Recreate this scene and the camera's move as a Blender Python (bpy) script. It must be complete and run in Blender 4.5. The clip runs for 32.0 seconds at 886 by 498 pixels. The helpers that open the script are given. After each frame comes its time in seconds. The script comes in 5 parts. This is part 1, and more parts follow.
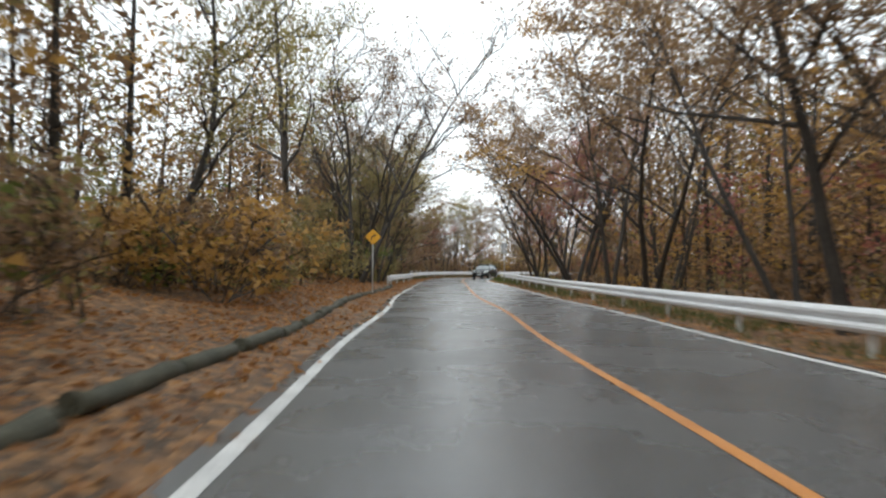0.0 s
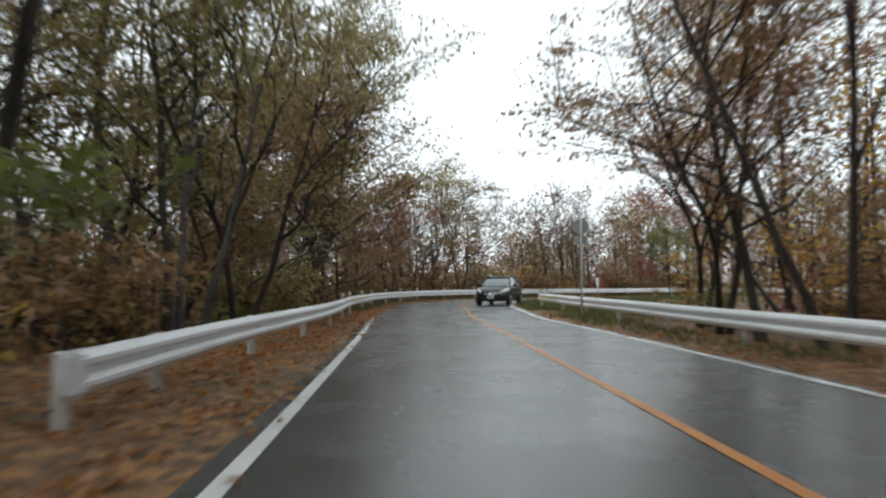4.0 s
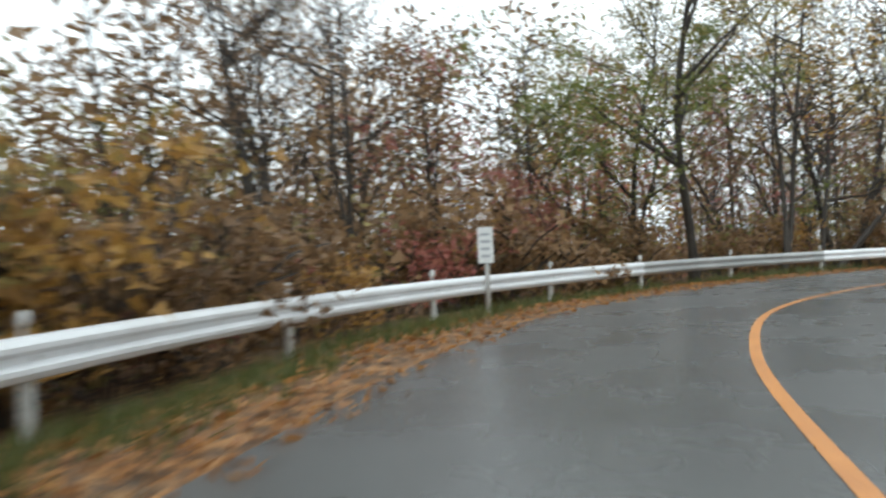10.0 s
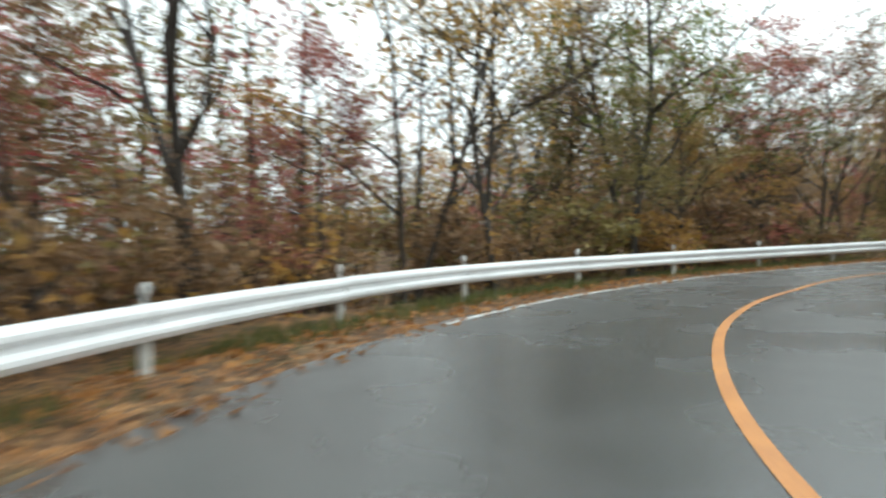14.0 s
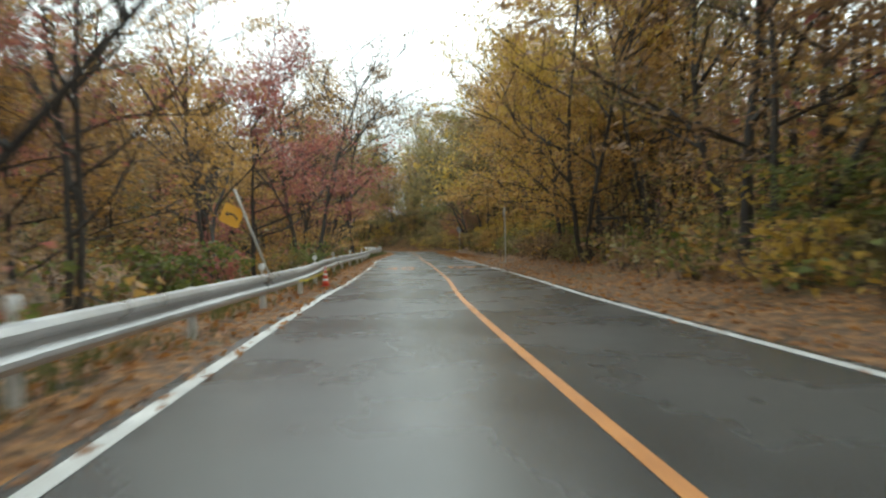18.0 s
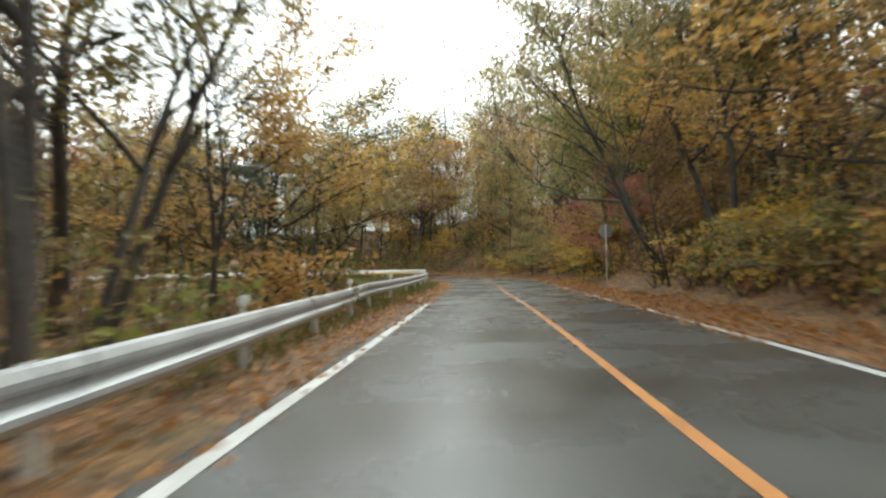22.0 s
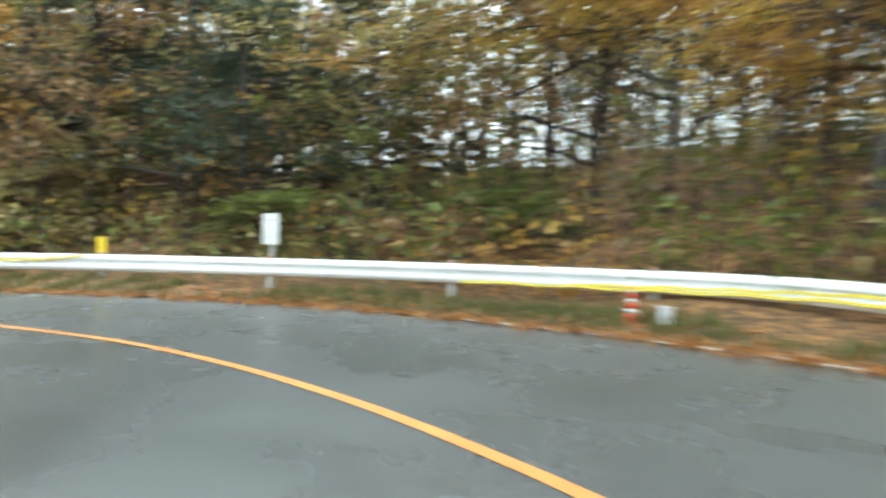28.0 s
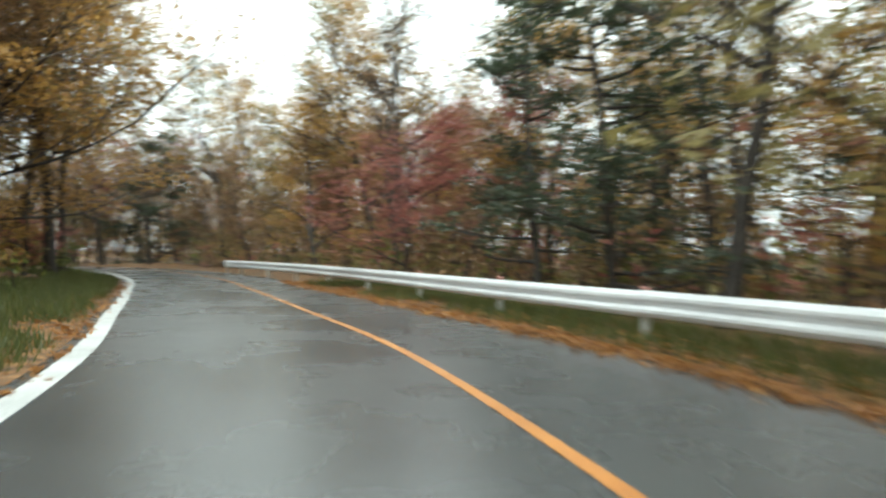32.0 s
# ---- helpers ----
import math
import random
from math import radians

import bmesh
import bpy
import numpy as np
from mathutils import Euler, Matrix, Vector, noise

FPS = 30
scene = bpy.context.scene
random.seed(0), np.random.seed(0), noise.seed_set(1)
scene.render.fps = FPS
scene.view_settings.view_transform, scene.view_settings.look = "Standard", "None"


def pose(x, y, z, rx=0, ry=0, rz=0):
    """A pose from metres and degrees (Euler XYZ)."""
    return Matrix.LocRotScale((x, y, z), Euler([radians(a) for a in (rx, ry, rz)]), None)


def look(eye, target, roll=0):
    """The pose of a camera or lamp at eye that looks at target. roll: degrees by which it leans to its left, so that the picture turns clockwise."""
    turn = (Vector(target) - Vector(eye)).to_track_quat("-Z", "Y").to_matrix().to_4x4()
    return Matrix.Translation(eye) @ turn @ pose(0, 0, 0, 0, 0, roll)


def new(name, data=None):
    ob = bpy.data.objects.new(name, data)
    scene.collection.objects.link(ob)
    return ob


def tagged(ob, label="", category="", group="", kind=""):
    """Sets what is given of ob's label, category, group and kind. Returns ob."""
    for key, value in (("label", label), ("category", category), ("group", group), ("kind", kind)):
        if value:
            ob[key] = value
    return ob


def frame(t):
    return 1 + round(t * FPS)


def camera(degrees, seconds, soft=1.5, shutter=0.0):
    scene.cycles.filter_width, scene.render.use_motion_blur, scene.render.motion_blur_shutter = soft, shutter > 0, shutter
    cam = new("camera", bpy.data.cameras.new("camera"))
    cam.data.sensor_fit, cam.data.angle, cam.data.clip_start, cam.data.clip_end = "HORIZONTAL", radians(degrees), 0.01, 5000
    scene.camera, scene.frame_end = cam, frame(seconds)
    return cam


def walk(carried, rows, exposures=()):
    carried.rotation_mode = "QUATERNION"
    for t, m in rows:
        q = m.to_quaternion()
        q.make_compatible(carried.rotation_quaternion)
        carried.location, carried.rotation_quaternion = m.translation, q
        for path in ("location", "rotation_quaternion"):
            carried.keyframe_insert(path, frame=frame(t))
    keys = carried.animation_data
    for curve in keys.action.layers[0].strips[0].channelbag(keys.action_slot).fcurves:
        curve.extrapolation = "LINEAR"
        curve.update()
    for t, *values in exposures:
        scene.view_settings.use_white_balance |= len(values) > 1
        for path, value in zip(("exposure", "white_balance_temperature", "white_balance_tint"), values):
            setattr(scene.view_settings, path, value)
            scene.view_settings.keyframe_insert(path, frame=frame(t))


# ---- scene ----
EYE = 1.1
PATH = [
    (0, 14.84, -3.95, 13.95, 1.44, 0.50),
    (0.5, 13.60, 0.26, 14.35, 1.74, 0.47),
    (1, 12.40, 4.60, 14.06, 1.65, -0.09),
    (1.5, 11.20, 9.02, 13.75, 2.36, -1.25),
    (2, 9.99, 13.50, 13.13, 3.08, -0.50),
    (2.5, 8.81, 18.00, 12.49, 3.66, -0.06),
    (3, 7.75, 22.46, 12.17, 3.61, 0.38),
    (3.5, 6.60, 26.99, 11.57, 3.47, 0.08),
    (4, 5.33, 31.58, 10.93, 2.66, -0.14),
    (4.5, 4.03, 36.19, 10.23, 2.43, -0.37),
    (5, 2.67, 40.77, 9.52, 2.90, -0.61),
    (5.5, 1.27, 45.25, 9.34, 3.16, -0.46),
    (6, -0.06, 49.65, 10.31, 1.03, 0.97),
    (6.5, -0.83, 54.14, 10.23, -0.02, 0.33),
    (7, -1.71, 58.42, 9.23, -0.14, 0.80),
    (7.5, -2.44, 62.52, 5.15, -1.85, 1.28),
    (8, -2.96, 66.46, 2.75, -1.11, 0.61),
    (8.5, -2.75, 70.27, -1.98, -2.63, -1.03),
    (9, -2.12, 74.01, -8.03, 1.07, -0.68),
    (9.5, -1.08, 77.70, -15.20, -0.95, -2.39),
    (10, 0.35, 81.28, -22.70, 0.28, -2.50),
    (10.5, 2.23, 84.67, -30.34, -0.85, -2.26),
    (11, 4.65, 87.67, -40.04, -0.83, -0.50),
    (11.5, 7.42, 90.17, -49.72, -0.11, 1.36),
    (12, 10.61, 92.13, -59.32, -0.16, 0.18),
    (12.5, 13.99, 93.52, -70.13, 0.91, -1.89),
    (13, 17.67, 94.40, -81.21, 0.43, -1.92),
    (13.5, 21.55, 94.64, -92.39, -0.31, -1.72),
    (14, 25.58, 94.24, -103.33, -0.68, -1.68),
    (14.5, 29.50, 93.13, -114.55, -0.94, 0.04),
    (15, 33.16, 91.28, -125.26, -0.68, -1.17),
    (15.5, 36.34, 88.69, -135.97, 0.20, -0.49),
    (16, 39.01, 85.47, -146.61, 0.37, -0.13),
    (16.5, 41.16, 81.74, -156.16, -0.22, -0.23),
    (17, 42.88, 77.61, -163.44, -1.17, -0.73),
    (17.5, 44.31, 73.23, -167.43, -1.25, -1.30),
    (18, 45.63, 68.66, -167.54, -0.49, -1.06),
    (18.5, 46.87, 63.89, -167.62, -0.75, -0.65),
    (19, 48.11, 58.87, -166.83, -1.93, 0.61),
    (19.5, 49.58, 53.67, -165.56, -1.12, 0.89),
    (20, 51.15, 48.25, -164.11, -1.10, -0.57),
    (20.5, 52.84, 42.74, -163.20, -0.90, -0.44),
    (21, 54.55, 37.15, -162.65, 0.22, -1.13),
    (21.5, 56.20, 31.47, -162.45, 0.61, -1.54),
    (22, 57.78, 25.60, -162.38, 1.16, -0.99),
    (22.5, 59.30, 19.55, -162.44, 1.63, -0.63),
    (23, 60.82, 13.40, -162.39, 1.62, -0.50),
    (23.5, 62.40, 7.40, -162.50, 2.04, -0.63),
    (24, 63.97, 1.69, -162.61, 1.95, -0.86),
    (24.5, 65.40, -3.55, -162.51, 0.99, -0.91),
    (25, 66.82, -8.20, -162.21, 0.89, -0.47),
    (25.5, 68.25, -12.29, -161.75, 1.23, 0.19),
    (26, 69.72, -15.94, -161.06, 1.64, 1.24),
    (26.5, 71.27, -19.27, -159.67, 1.62, 2.59),
    (27, 73.05, -22.33, -156.42, 0.21, 2.88),
    (27.5, 75.28, -25.06, -148.88, 0.04, 1.93),
    (28, 77.86, -27.07, -134.79, -1.04, 0.81),
    (28.5, 80.47, -28.13, -119.35, -0.88, 1.68),
    (29, 83.26, -28.48, -103.98, -0.72, 0.35),
    (29.5, 86.20, -27.96, -86.40, -1.20, -0.48),
    (30, 89.13, -26.56, -70.04, -1.42, -0.28),
    (30.5, 91.81, -24.20, -53.22, -1.22, -1.53),
    (31, 93.93, -21.05, -39.55, -1.23, -0.91),
    (31.5, 95.68, -17.31, -28.38, -1.16, -1.64),
    (32, 97.15, -13.08, -16.07, 0.24, 0.36),
]
cam = camera(61.96, 32.0, soft=2.3, shutter=0.6)
# seconds, x, y, yaw, pitch, roll; the eye keeps one height over the road
walk(cam, [(t, pose(x, y, EYE, 90 + pitch, 0, yaw) @ pose(0, 0, 0, 0, 0, roll)) for t, x, y, yaw, pitch, roll in PATH],
     [(0, 0.42, 6060, 6), (1.5, 0.35, 6050, 6), (2.5, 0.34, 6000, 5), (3.5, 0.15, 5960, 4), (5.0, -0.2, 6050, 5), (6.5, -0.45, 6100, 5), (8.0, 0.15, 5960, 4), (9.2, 0.5, 5940, 3), (10, 0.42, 5900, 2), (11, 0.55, 5900, 1), (13, 0.55, 5960, -1), (15, 0.7, 5960, -2),
      (18, 0.65, 6050, -3), (20, 1.1, 6150, -2), (22, 1.08, 6240, 0), (24, 1.05, 6160, -1), (27, 1.85, 5960, -5), (28, 2.0, 5680, -5), (29, 1.95, 5660, -5), (30, 1.6, 5920, -6), (31, 1.3, 5980, -5), (32, 0.98, 6030, -5)])

# ---------------------------------------------------------------- light
world = bpy.data.worlds.new("overcast_sky")
scene.world = world
world.use_nodes = True
wn, wl = world.node_tree.nodes, world.node_tree.links
sky = wn.new("ShaderNodeTexSky")
sky.sky_type = "NISHITA"
sky.sun_disc = False
sky.sun_elevation, sky.sun_rotation = radians(38), radians(200)
sky.dust_density, sky.air_density = 4.0, 1.5
pale = wn.new("ShaderNodeHueSaturation")
pale.inputs["Saturation"].default_value = 0.12
wl.new(sky.outputs[0], pale.inputs["Color"])
cloud = wn.new("ShaderNodeMix")
cloud.data_type = "RGBA"
cloud.inputs[0].default_value = 0.82
cloud.inputs[7].default_value = (10.2, 10.3, 10.2, 1)
wl.new(pale.outputs[0], cloud.inputs[6])
wl.new(cloud.outputs[2], wn["Background"].inputs[0])
wn["Background"].inputs[1].default_value = 0.13

sun = new("sun", bpy.data.lights.new("sun", "SUN"))
sun.data.energy, sun.data.angle, sun.data.color = 0.9, radians(25), (1.0, 0.97, 0.93)
sun.matrix_world = look((0, 0, 60), (20, 40, 0))


# ---------------------------------------------------------------- materials
def material(name, build):
    m = bpy.data.materials.new(name)
    m.use_nodes = True
    nt = m.node_tree
    build(nt.nodes, nt.links, nt.nodes["Principled BSDF"])
    return m


def ramp(n, stops):
    r = n.new("ShaderNodeValToRGB")
    while len(r.color_ramp.elements) < len(stops):
        r.color_ramp.elements.new(0.5)
    for e, (p, c) in zip(r.color_ramp.elements, stops):
        e.position, e.color = p, (*c, 1)
    return r


def noise_node(n, l, scale, detail=4.0, rough=0.6, coords=None):
    t = n.new("ShaderNodeTexNoise")
    t.inputs["Scale"].default_value, t.inputs["Detail"].default_value, t.inputs["Roughness"].default_value = scale, detail, rough
    if coords is None:
        coords = n.new("ShaderNodeTexCoord").outputs["Object"]
    l.new(coords, t.inputs["Vector"])
    return t


def bump(n, l, p, height, strength, distance):
    b = n.new("ShaderNodeBump")
    b.inputs["Strength"].default_value, b.inputs["Distance"].default_value = strength, distance
    l.new(height, b.inputs["Height"])
    l.new(b.outputs[0], p.inputs["Normal"])


def mottled(name, dark, light, scale=3.0, fine=40.0, rough=0.8, metal=0.0, relief=0.3, depth=0.01, gloss=0.0):
    """Two-scale mottled surface."""
    def build(n, l, p):
        a, b = noise_node(n, l, scale), noise_node(n, l, fine)
        mix = n.new("ShaderNodeMath")
        mix.operation = "MULTIPLY_ADD"
        l.new(b.outputs[0], mix.inputs[0])
        mix.inputs[1].default_value = 0.45
        half = n.new("ShaderNodeMath")
        half.operation = "MULTIPLY"
        half.inputs[1].default_value = 0.55
        l.new(a.outputs[0], half.inputs[0])
        l.new(half.outputs[0], mix.inputs[2])
        r = ramp(n, [(0.34, dark), (0.66, light)])
        l.new(mix.outputs[0], r.inputs[0])
        l.new(r.outputs[0], p.inputs["Base Color"])
        p.inputs["Roughness"].default_value, p.inputs["Metallic"].default_value = rough, metal
        if gloss:
            g = n.new("ShaderNodeMapRange")
            g.inputs["From Min"].default_value, g.inputs["From Max"].default_value = 0.35, 0.65
            g.inputs["To Min"].default_value, g.inputs["To Max"].default_value = rough - gloss, rough + gloss
            l.new(a.outputs[0], g.inputs[0])
            l.new(g.outputs[0], p.inputs["Roughness"])
        bump(n, l, p, b.outputs[0], relief, depth)
    return material(name, build)


def leafy(name, a, b, c, sheen=0.45, grey=0.02):
    """Leaves that let light through, of a colour that changes from leaf to leaf and tree to tree."""
    def dull(k):
        g = 0.3 * k[0] + 0.6 * k[1] + 0.1 * k[2]
        return tuple(x + grey * (g - x) for x in k)

    def build(n, l, p):
        geo, info = n.new("ShaderNodeNewGeometry"), n.new("ShaderNodeObjectInfo")
        add = n.new("ShaderNodeMath")
        add.operation = "MULTIPLY_ADD"
        l.new(geo.outputs["Random Per Island"], add.inputs[0])
        add.inputs[1].default_value = 0.7
        k = n.new("ShaderNodeMath")
        k.operation = "MULTIPLY"
        k.inputs[1].default_value = 0.3
        l.new(info.outputs["Random"], k.inputs[0])
        l.new(k.outputs[0], add.inputs[2])
        r = ramp(n, [(0.0, dull(a)), (0.5, dull(b)), (1.0, dull(c))])
        l.new(add.outputs[0], r.inputs[0])
        l.new(r.outputs[0], p.inputs["Base Color"])
        p.inputs["Roughness"].default_value = sheen
        t = n.new("ShaderNodeBsdfTranslucent")
        l.new(r.outputs[0], t.inputs["Color"])
        m = n.new("ShaderNodeMixShader")
        m.inputs[0].default_value = 0.48
        l.new(p.outputs[0], m.inputs[1])
        l.new(t.outputs[0], m.inputs[2])
        l.new(m.outputs[0], n["Material Output"].inputs["Surface"])
    return material(name, build)


ASPHALT = mottled("wet_asphalt", (0.045, 0.046, 0.046), (0.088, 0.089, 0.088), 0.45, 90, 0.27, 0, 0.3, 0.003, 0.055)


def _soil(n, l, p):
    """Leaf litter: small patches of many browns, with bare earth and moss between."""
    at = n.new("ShaderNodeTexCoord").outputs["Object"]
    cells = n.new("ShaderNodeTexVoronoi")
    cells.inputs["Scale"].default_value = 9.0
    l.new(at, cells.inputs["Vector"])
    sep = n.new("ShaderNodeSeparateColor")
    l.new(cells.outputs["Color"], sep.inputs[0])
    leaf = ramp(n, [(0.0, (0.040, 0.025, 0.012)), (0.35, (0.095, 0.048, 0.018)), (0.7, (0.18, 0.088, 0.030)), (1.0, (0.30, 0.150, 0.050))])
    l.new(sep.outputs[0], leaf.inputs[0])
    broad = noise_node(n, l, 0.35, 5, 0.6, at)
    ground_mix = n.new("ShaderNodeMix")
    ground_mix.data_type = "RGBA"
    k = ramp(n, [(0.56, (0, 0, 0)), (0.72, (1, 1, 1))])
    l.new(broad.outputs[0], k.inputs[0])
    l.new(k.outputs[0], ground_mix.inputs[0])
    l.new(leaf.outputs[0], ground_mix.inputs[6])
    fine = noise_node(n, l, 6, 4, 0.6, at)
    earth = ramp(n, [(0.35, (0.030, 0.032, 0.012)), (0.65, (0.072, 0.072, 0.024))])
    l.new(fine.outputs[0], earth.inputs[0])
    l.new(earth.outputs[0], ground_mix.inputs[7])
    l.new(ground_mix.outputs[2], p.inputs["Base Color"])
    p.inputs["Roughness"].default_value = 0.75
    bump(n, l, p, cells.outputs["Distance"], 0.8, 0.06)


SOIL = material("forest_floor", _soil)
LINE_WHITE = mottled("white_road_paint", (0.36, 0.36, 0.35), (0.72, 0.72, 0.70), 1.5, 30, 0.45)
LINE_ORANGE = mottled("orange_road_paint", (0.34, 0.13, 0.03), (0.58, 0.25, 0.06), 1.5, 30, 0.45)
STEEL = mottled("white_painted_rail_steel", (0.64, 0.65, 0.66), (0.82, 0.83, 0.84), 0.7, 12, 0.38, 0.15, 0.05, 0.002, 0.08)
STEEL_OLD = mottled("weathered_zinc_steel", (0.30, 0.31, 0.31), (0.50, 0.50, 0.49), 0.9, 14, 0.45, 0.35, 0.08, 0.002, 0.08)
POST = mottled("white_post_paint", (0.42, 0.42, 0.39), (0.68, 0.68, 0.65), 2.0, 20, 0.5)
ZINC = mottled("galvanised_rail_steel", (0.40, 0.41, 0.42), (0.62, 0.63, 0.64), 0.6, 10, 0.34, 0.55, 0.05, 0.002, 0.08)
REFLECT = mottled("white_reflector", (0.62, 0.62, 0.60), (0.80, 0.80, 0.78), 4, 40, 0.3)
REFLECT_RED = mottled("faded_red_reflector", (0.45, 0.20, 0.16), (0.62, 0.32, 0.26), 4, 40, 0.35)
BARK = mottled("wet_bark", (0.014, 0.011, 0.009), (0.064, 0.053, 0.042), 1.5, 22, 0.75, 0, 0.9, 0.02)
RUSSET = leafy("russet_leaves", (0.138, 0.080, 0.037), (0.258, 0.147, 0.061), (0.375, 0.220, 0.088), grey=0.10)
OLIVE = leafy("olive_leaves", (0.147, 0.120, 0.036), (0.255, 0.204, 0.057), (0.371, 0.294, 0.084), grey=0.10)
YELLOW = leafy("yellow_leaves", (0.356, 0.219, 0.036), (0.535, 0.351, 0.054), (0.634, 0.439, 0.084))
CRIMSON = leafy("crimson_leaves", (0.24, 0.070, 0.062), (0.40, 0.125, 0.098), (0.50, 0.20, 0.12), grey=0.10)
SCARLET = leafy("scarlet_leaves", (0.34, 0.055, 0.065), (0.52, 0.085, 0.09), (0.62, 0.16, 0.13))
ORANGE = leafy("orange_leaves", (0.311, 0.164, 0.046), (0.460, 0.261, 0.065), (0.545, 0.351, 0.095))
GREEN = leafy("green_leaves", (0.084, 0.102, 0.022), (0.148, 0.178, 0.036), (0.257, 0.265, 0.054))
FIR = leafy("evergreen_needles", (0.032, 0.046, 0.026), (0.054, 0.072, 0.040), (0.085, 0.102, 0.055))
LITTER = leafy("fallen_leaves", (0.17, 0.070, 0.024), (0.34, 0.15, 0.042), (0.54, 0.27, 0.075))
GRASS = leafy("wet_grass", (0.045, 0.06, 0.016), (0.09, 0.11, 0.028), (0.17, 0.16, 0.05))


# ---------------------------------------------------------------- plan
def smooth_line(points, step):
    """Catmull-Rom line through the points, resampled evenly."""
    p = np.array(points, float)
    p = np.vstack([2 * p[0] - p[1], p, 2 * p[-1] - p[-2]])
    u = np.linspace(0, 1, 24, endpoint=False)[:, None]
    rows = []
    for a, b, c, d in zip(p, p[1:], p[2:], p[3:]):
        rows.append(0.5 * (2 * b + (c - a) * u + (2 * a - 5 * b + 4 * c - d) * u**2 + (3 * b - a - 3 * c + d) * u**3))
    q = np.vstack([*rows, p[-2:-1]])
    s = np.r_[0, np.cumsum(np.linalg.norm(np.diff(q, axis=0), axis=1))]
    n = max(2, int(round(s[-1] / step)) + 1)
    t = np.linspace(0, s[-1], n)
    return np.stack([np.interp(t, s, q[:, 0]), np.interp(t, s, q[:, 1])], 1)


def across(line):
    """The unit vector to the right of each point of a line."""
    d = np.gradient(line, axis=0)
    d /= np.linalg.norm(d, axis=1)[:, None]
    return np.stack([d[:, 1], -d[:, 0]], 1)


CENTRE = smooth_line([(31.00, -62.00), (22.66, -27.79), (16.62, -3.47), (13.75, 7.04), (11.80, 14.93), (9.54, 22.92), (7.41, 31.63), (5.80, 38.52), (3.66, 47.51), (2.02, 54.00), (1.30, 57.50), (0.60, 61.20), (-0.48, 66.50), (-1.19, 71.01), (-1.18, 73.99), (-0.40, 77.23), (1.08, 80.50), (3.60, 84.04), (6.06, 86.93), (9.17, 89.64), (12.83, 91.52), (17.26, 92.85), (21.60, 93.46), (25.50, 93.01), (29.02, 91.74), (32.51, 89.61), (35.29, 87.19), (37.25, 84.86), (39.20, 82.24), (40.89, 78.55), (42.80, 73.57), (45.47, 64.76), (48.28, 54.94), (50.53, 46.13), (54.57, 31.49), (57.18, 22.59), (59.20, 15.17), (61.53, 6.75), (63.68, -0.53), (65.63, -7.62), (66.96, -12.21), (68.97, -17.71), (71.38, -22.81), (74.26, -26.64), (77.26, -28.88), (80.89, -29.96), (84.49, -30.07), (87.41, -29.36), (89.87, -28.17), (92.10, -25.91), (94.91, -22.83), (97.12, -19.47), (98.30, -15.18), (98.85, -10.98), (98.99, -5.01), (98.48, 0.98), (97.73, 8.69), (96.44, 18.61), (93.26, 29.53), (87.54, 38.53), (79.52, 46.02), (72.01, 55.00), (67.50, 68.00), (65.49, 84.00)], 0.5)
C_SIDE = across(CENTRE)
C_S = np.arange(len(CENTRE)) * 0.5


def along(x, y):
    """How far along the centre line the nearest point to x, y lies."""
    return float(C_S[np.argmin(((CENTRE - (x, y)) ** 2).sum(1))])


# where, half width to the left, half width to the right
WIDTHS = [((16.5, -3.5), 3.23, 3.23), ((7.3, 31.6), 3.29, 2.90), ((1.6, 55), 3.40, 2.30), ((0.6, 61), 3.50, 2.40), ((-1.2, 75), 3.00, 2.90), ((6, 87), 3.20, 3.40), ((21.6, 93.6), 3.60, 3.40), ((32.5, 89.6), 3.60, 3.40), ((41, 78.6), 3.18, 2.91), ((48.5, 55), 3.05, 2.68), ((57.2, 22.6), 3.14, 2.58), ((65.7, -7.6), 2.60, 2.85), ((71.4, -22.8), 3.00, 4.20), ((77, -28.6), 3.50, 4.60), ((84.5, -30), 3.60, 4.10), ((91.9, -26), 3.60, 3.60), ((97.2, -19.5), 3.60, 3.00), ((99.3, -5), 3.60, 2.40), ((97.8, 8.7), 3.50, 2.00)]
W_S = [along(*w[0]) for w in WIDTHS]
LEFT = np.interp(C_S, W_S, [w[1] for w in WIDTHS])
RIGHT = np.interp(C_S, W_S, [w[2] for w in WIDTHS])

# lie of the land beside the road: where, slope on the left, its height, slope on the right, its height
LAND = [((16.5, -3.5), 0.22, 3.0, -0.05, -1.0), ((5.7, 38.5), 0.16, 1.5, -0.06, -1.0), ((1.6, 55), -0.18, -4, -0.02, -0.3), ((-1, 75), -0.16, -3.5, 0.0, 0.2),
        ((9, 89.6), -0.10, -2, 0.0, 0.2), ((22, 93), -0.10, -2.5, 0.0, 0.2), ((41, 78.6), -0.13, -3.5, 0.04, 1.5), ((46, 62), -0.14, -4, 0.10, 6), ((54.6, 31.5), -0.14, -4, 0.22, 10),
        ((57.2, 22.6), -0.10, -2, 0.45, 13), ((65.7, -7.6), -0.04, -0.6, 0.85, 15), ((71.4, -22.8), 0.0, 0.2, 0.85, 16), ((75.5, -27.6), 0.0, 0.1, 0.80, 19),
        ((79, -29), 0.0, 0.1, 0.75, 18), ((82, -29.9), 0.0, 0.1, 0.55, 13), ((86, -30), 0.0, 0.1, 0.28, 7), ((92, -26), 0.0, 0.1, 0.10, 2), ((98.4, -15), 0.02, 0.3, 0.10, 3), ((97.8, 8.7), 0.15, 4, -0.06, -2)]
LAND_S = [along(*w[0]) for w in LAND]


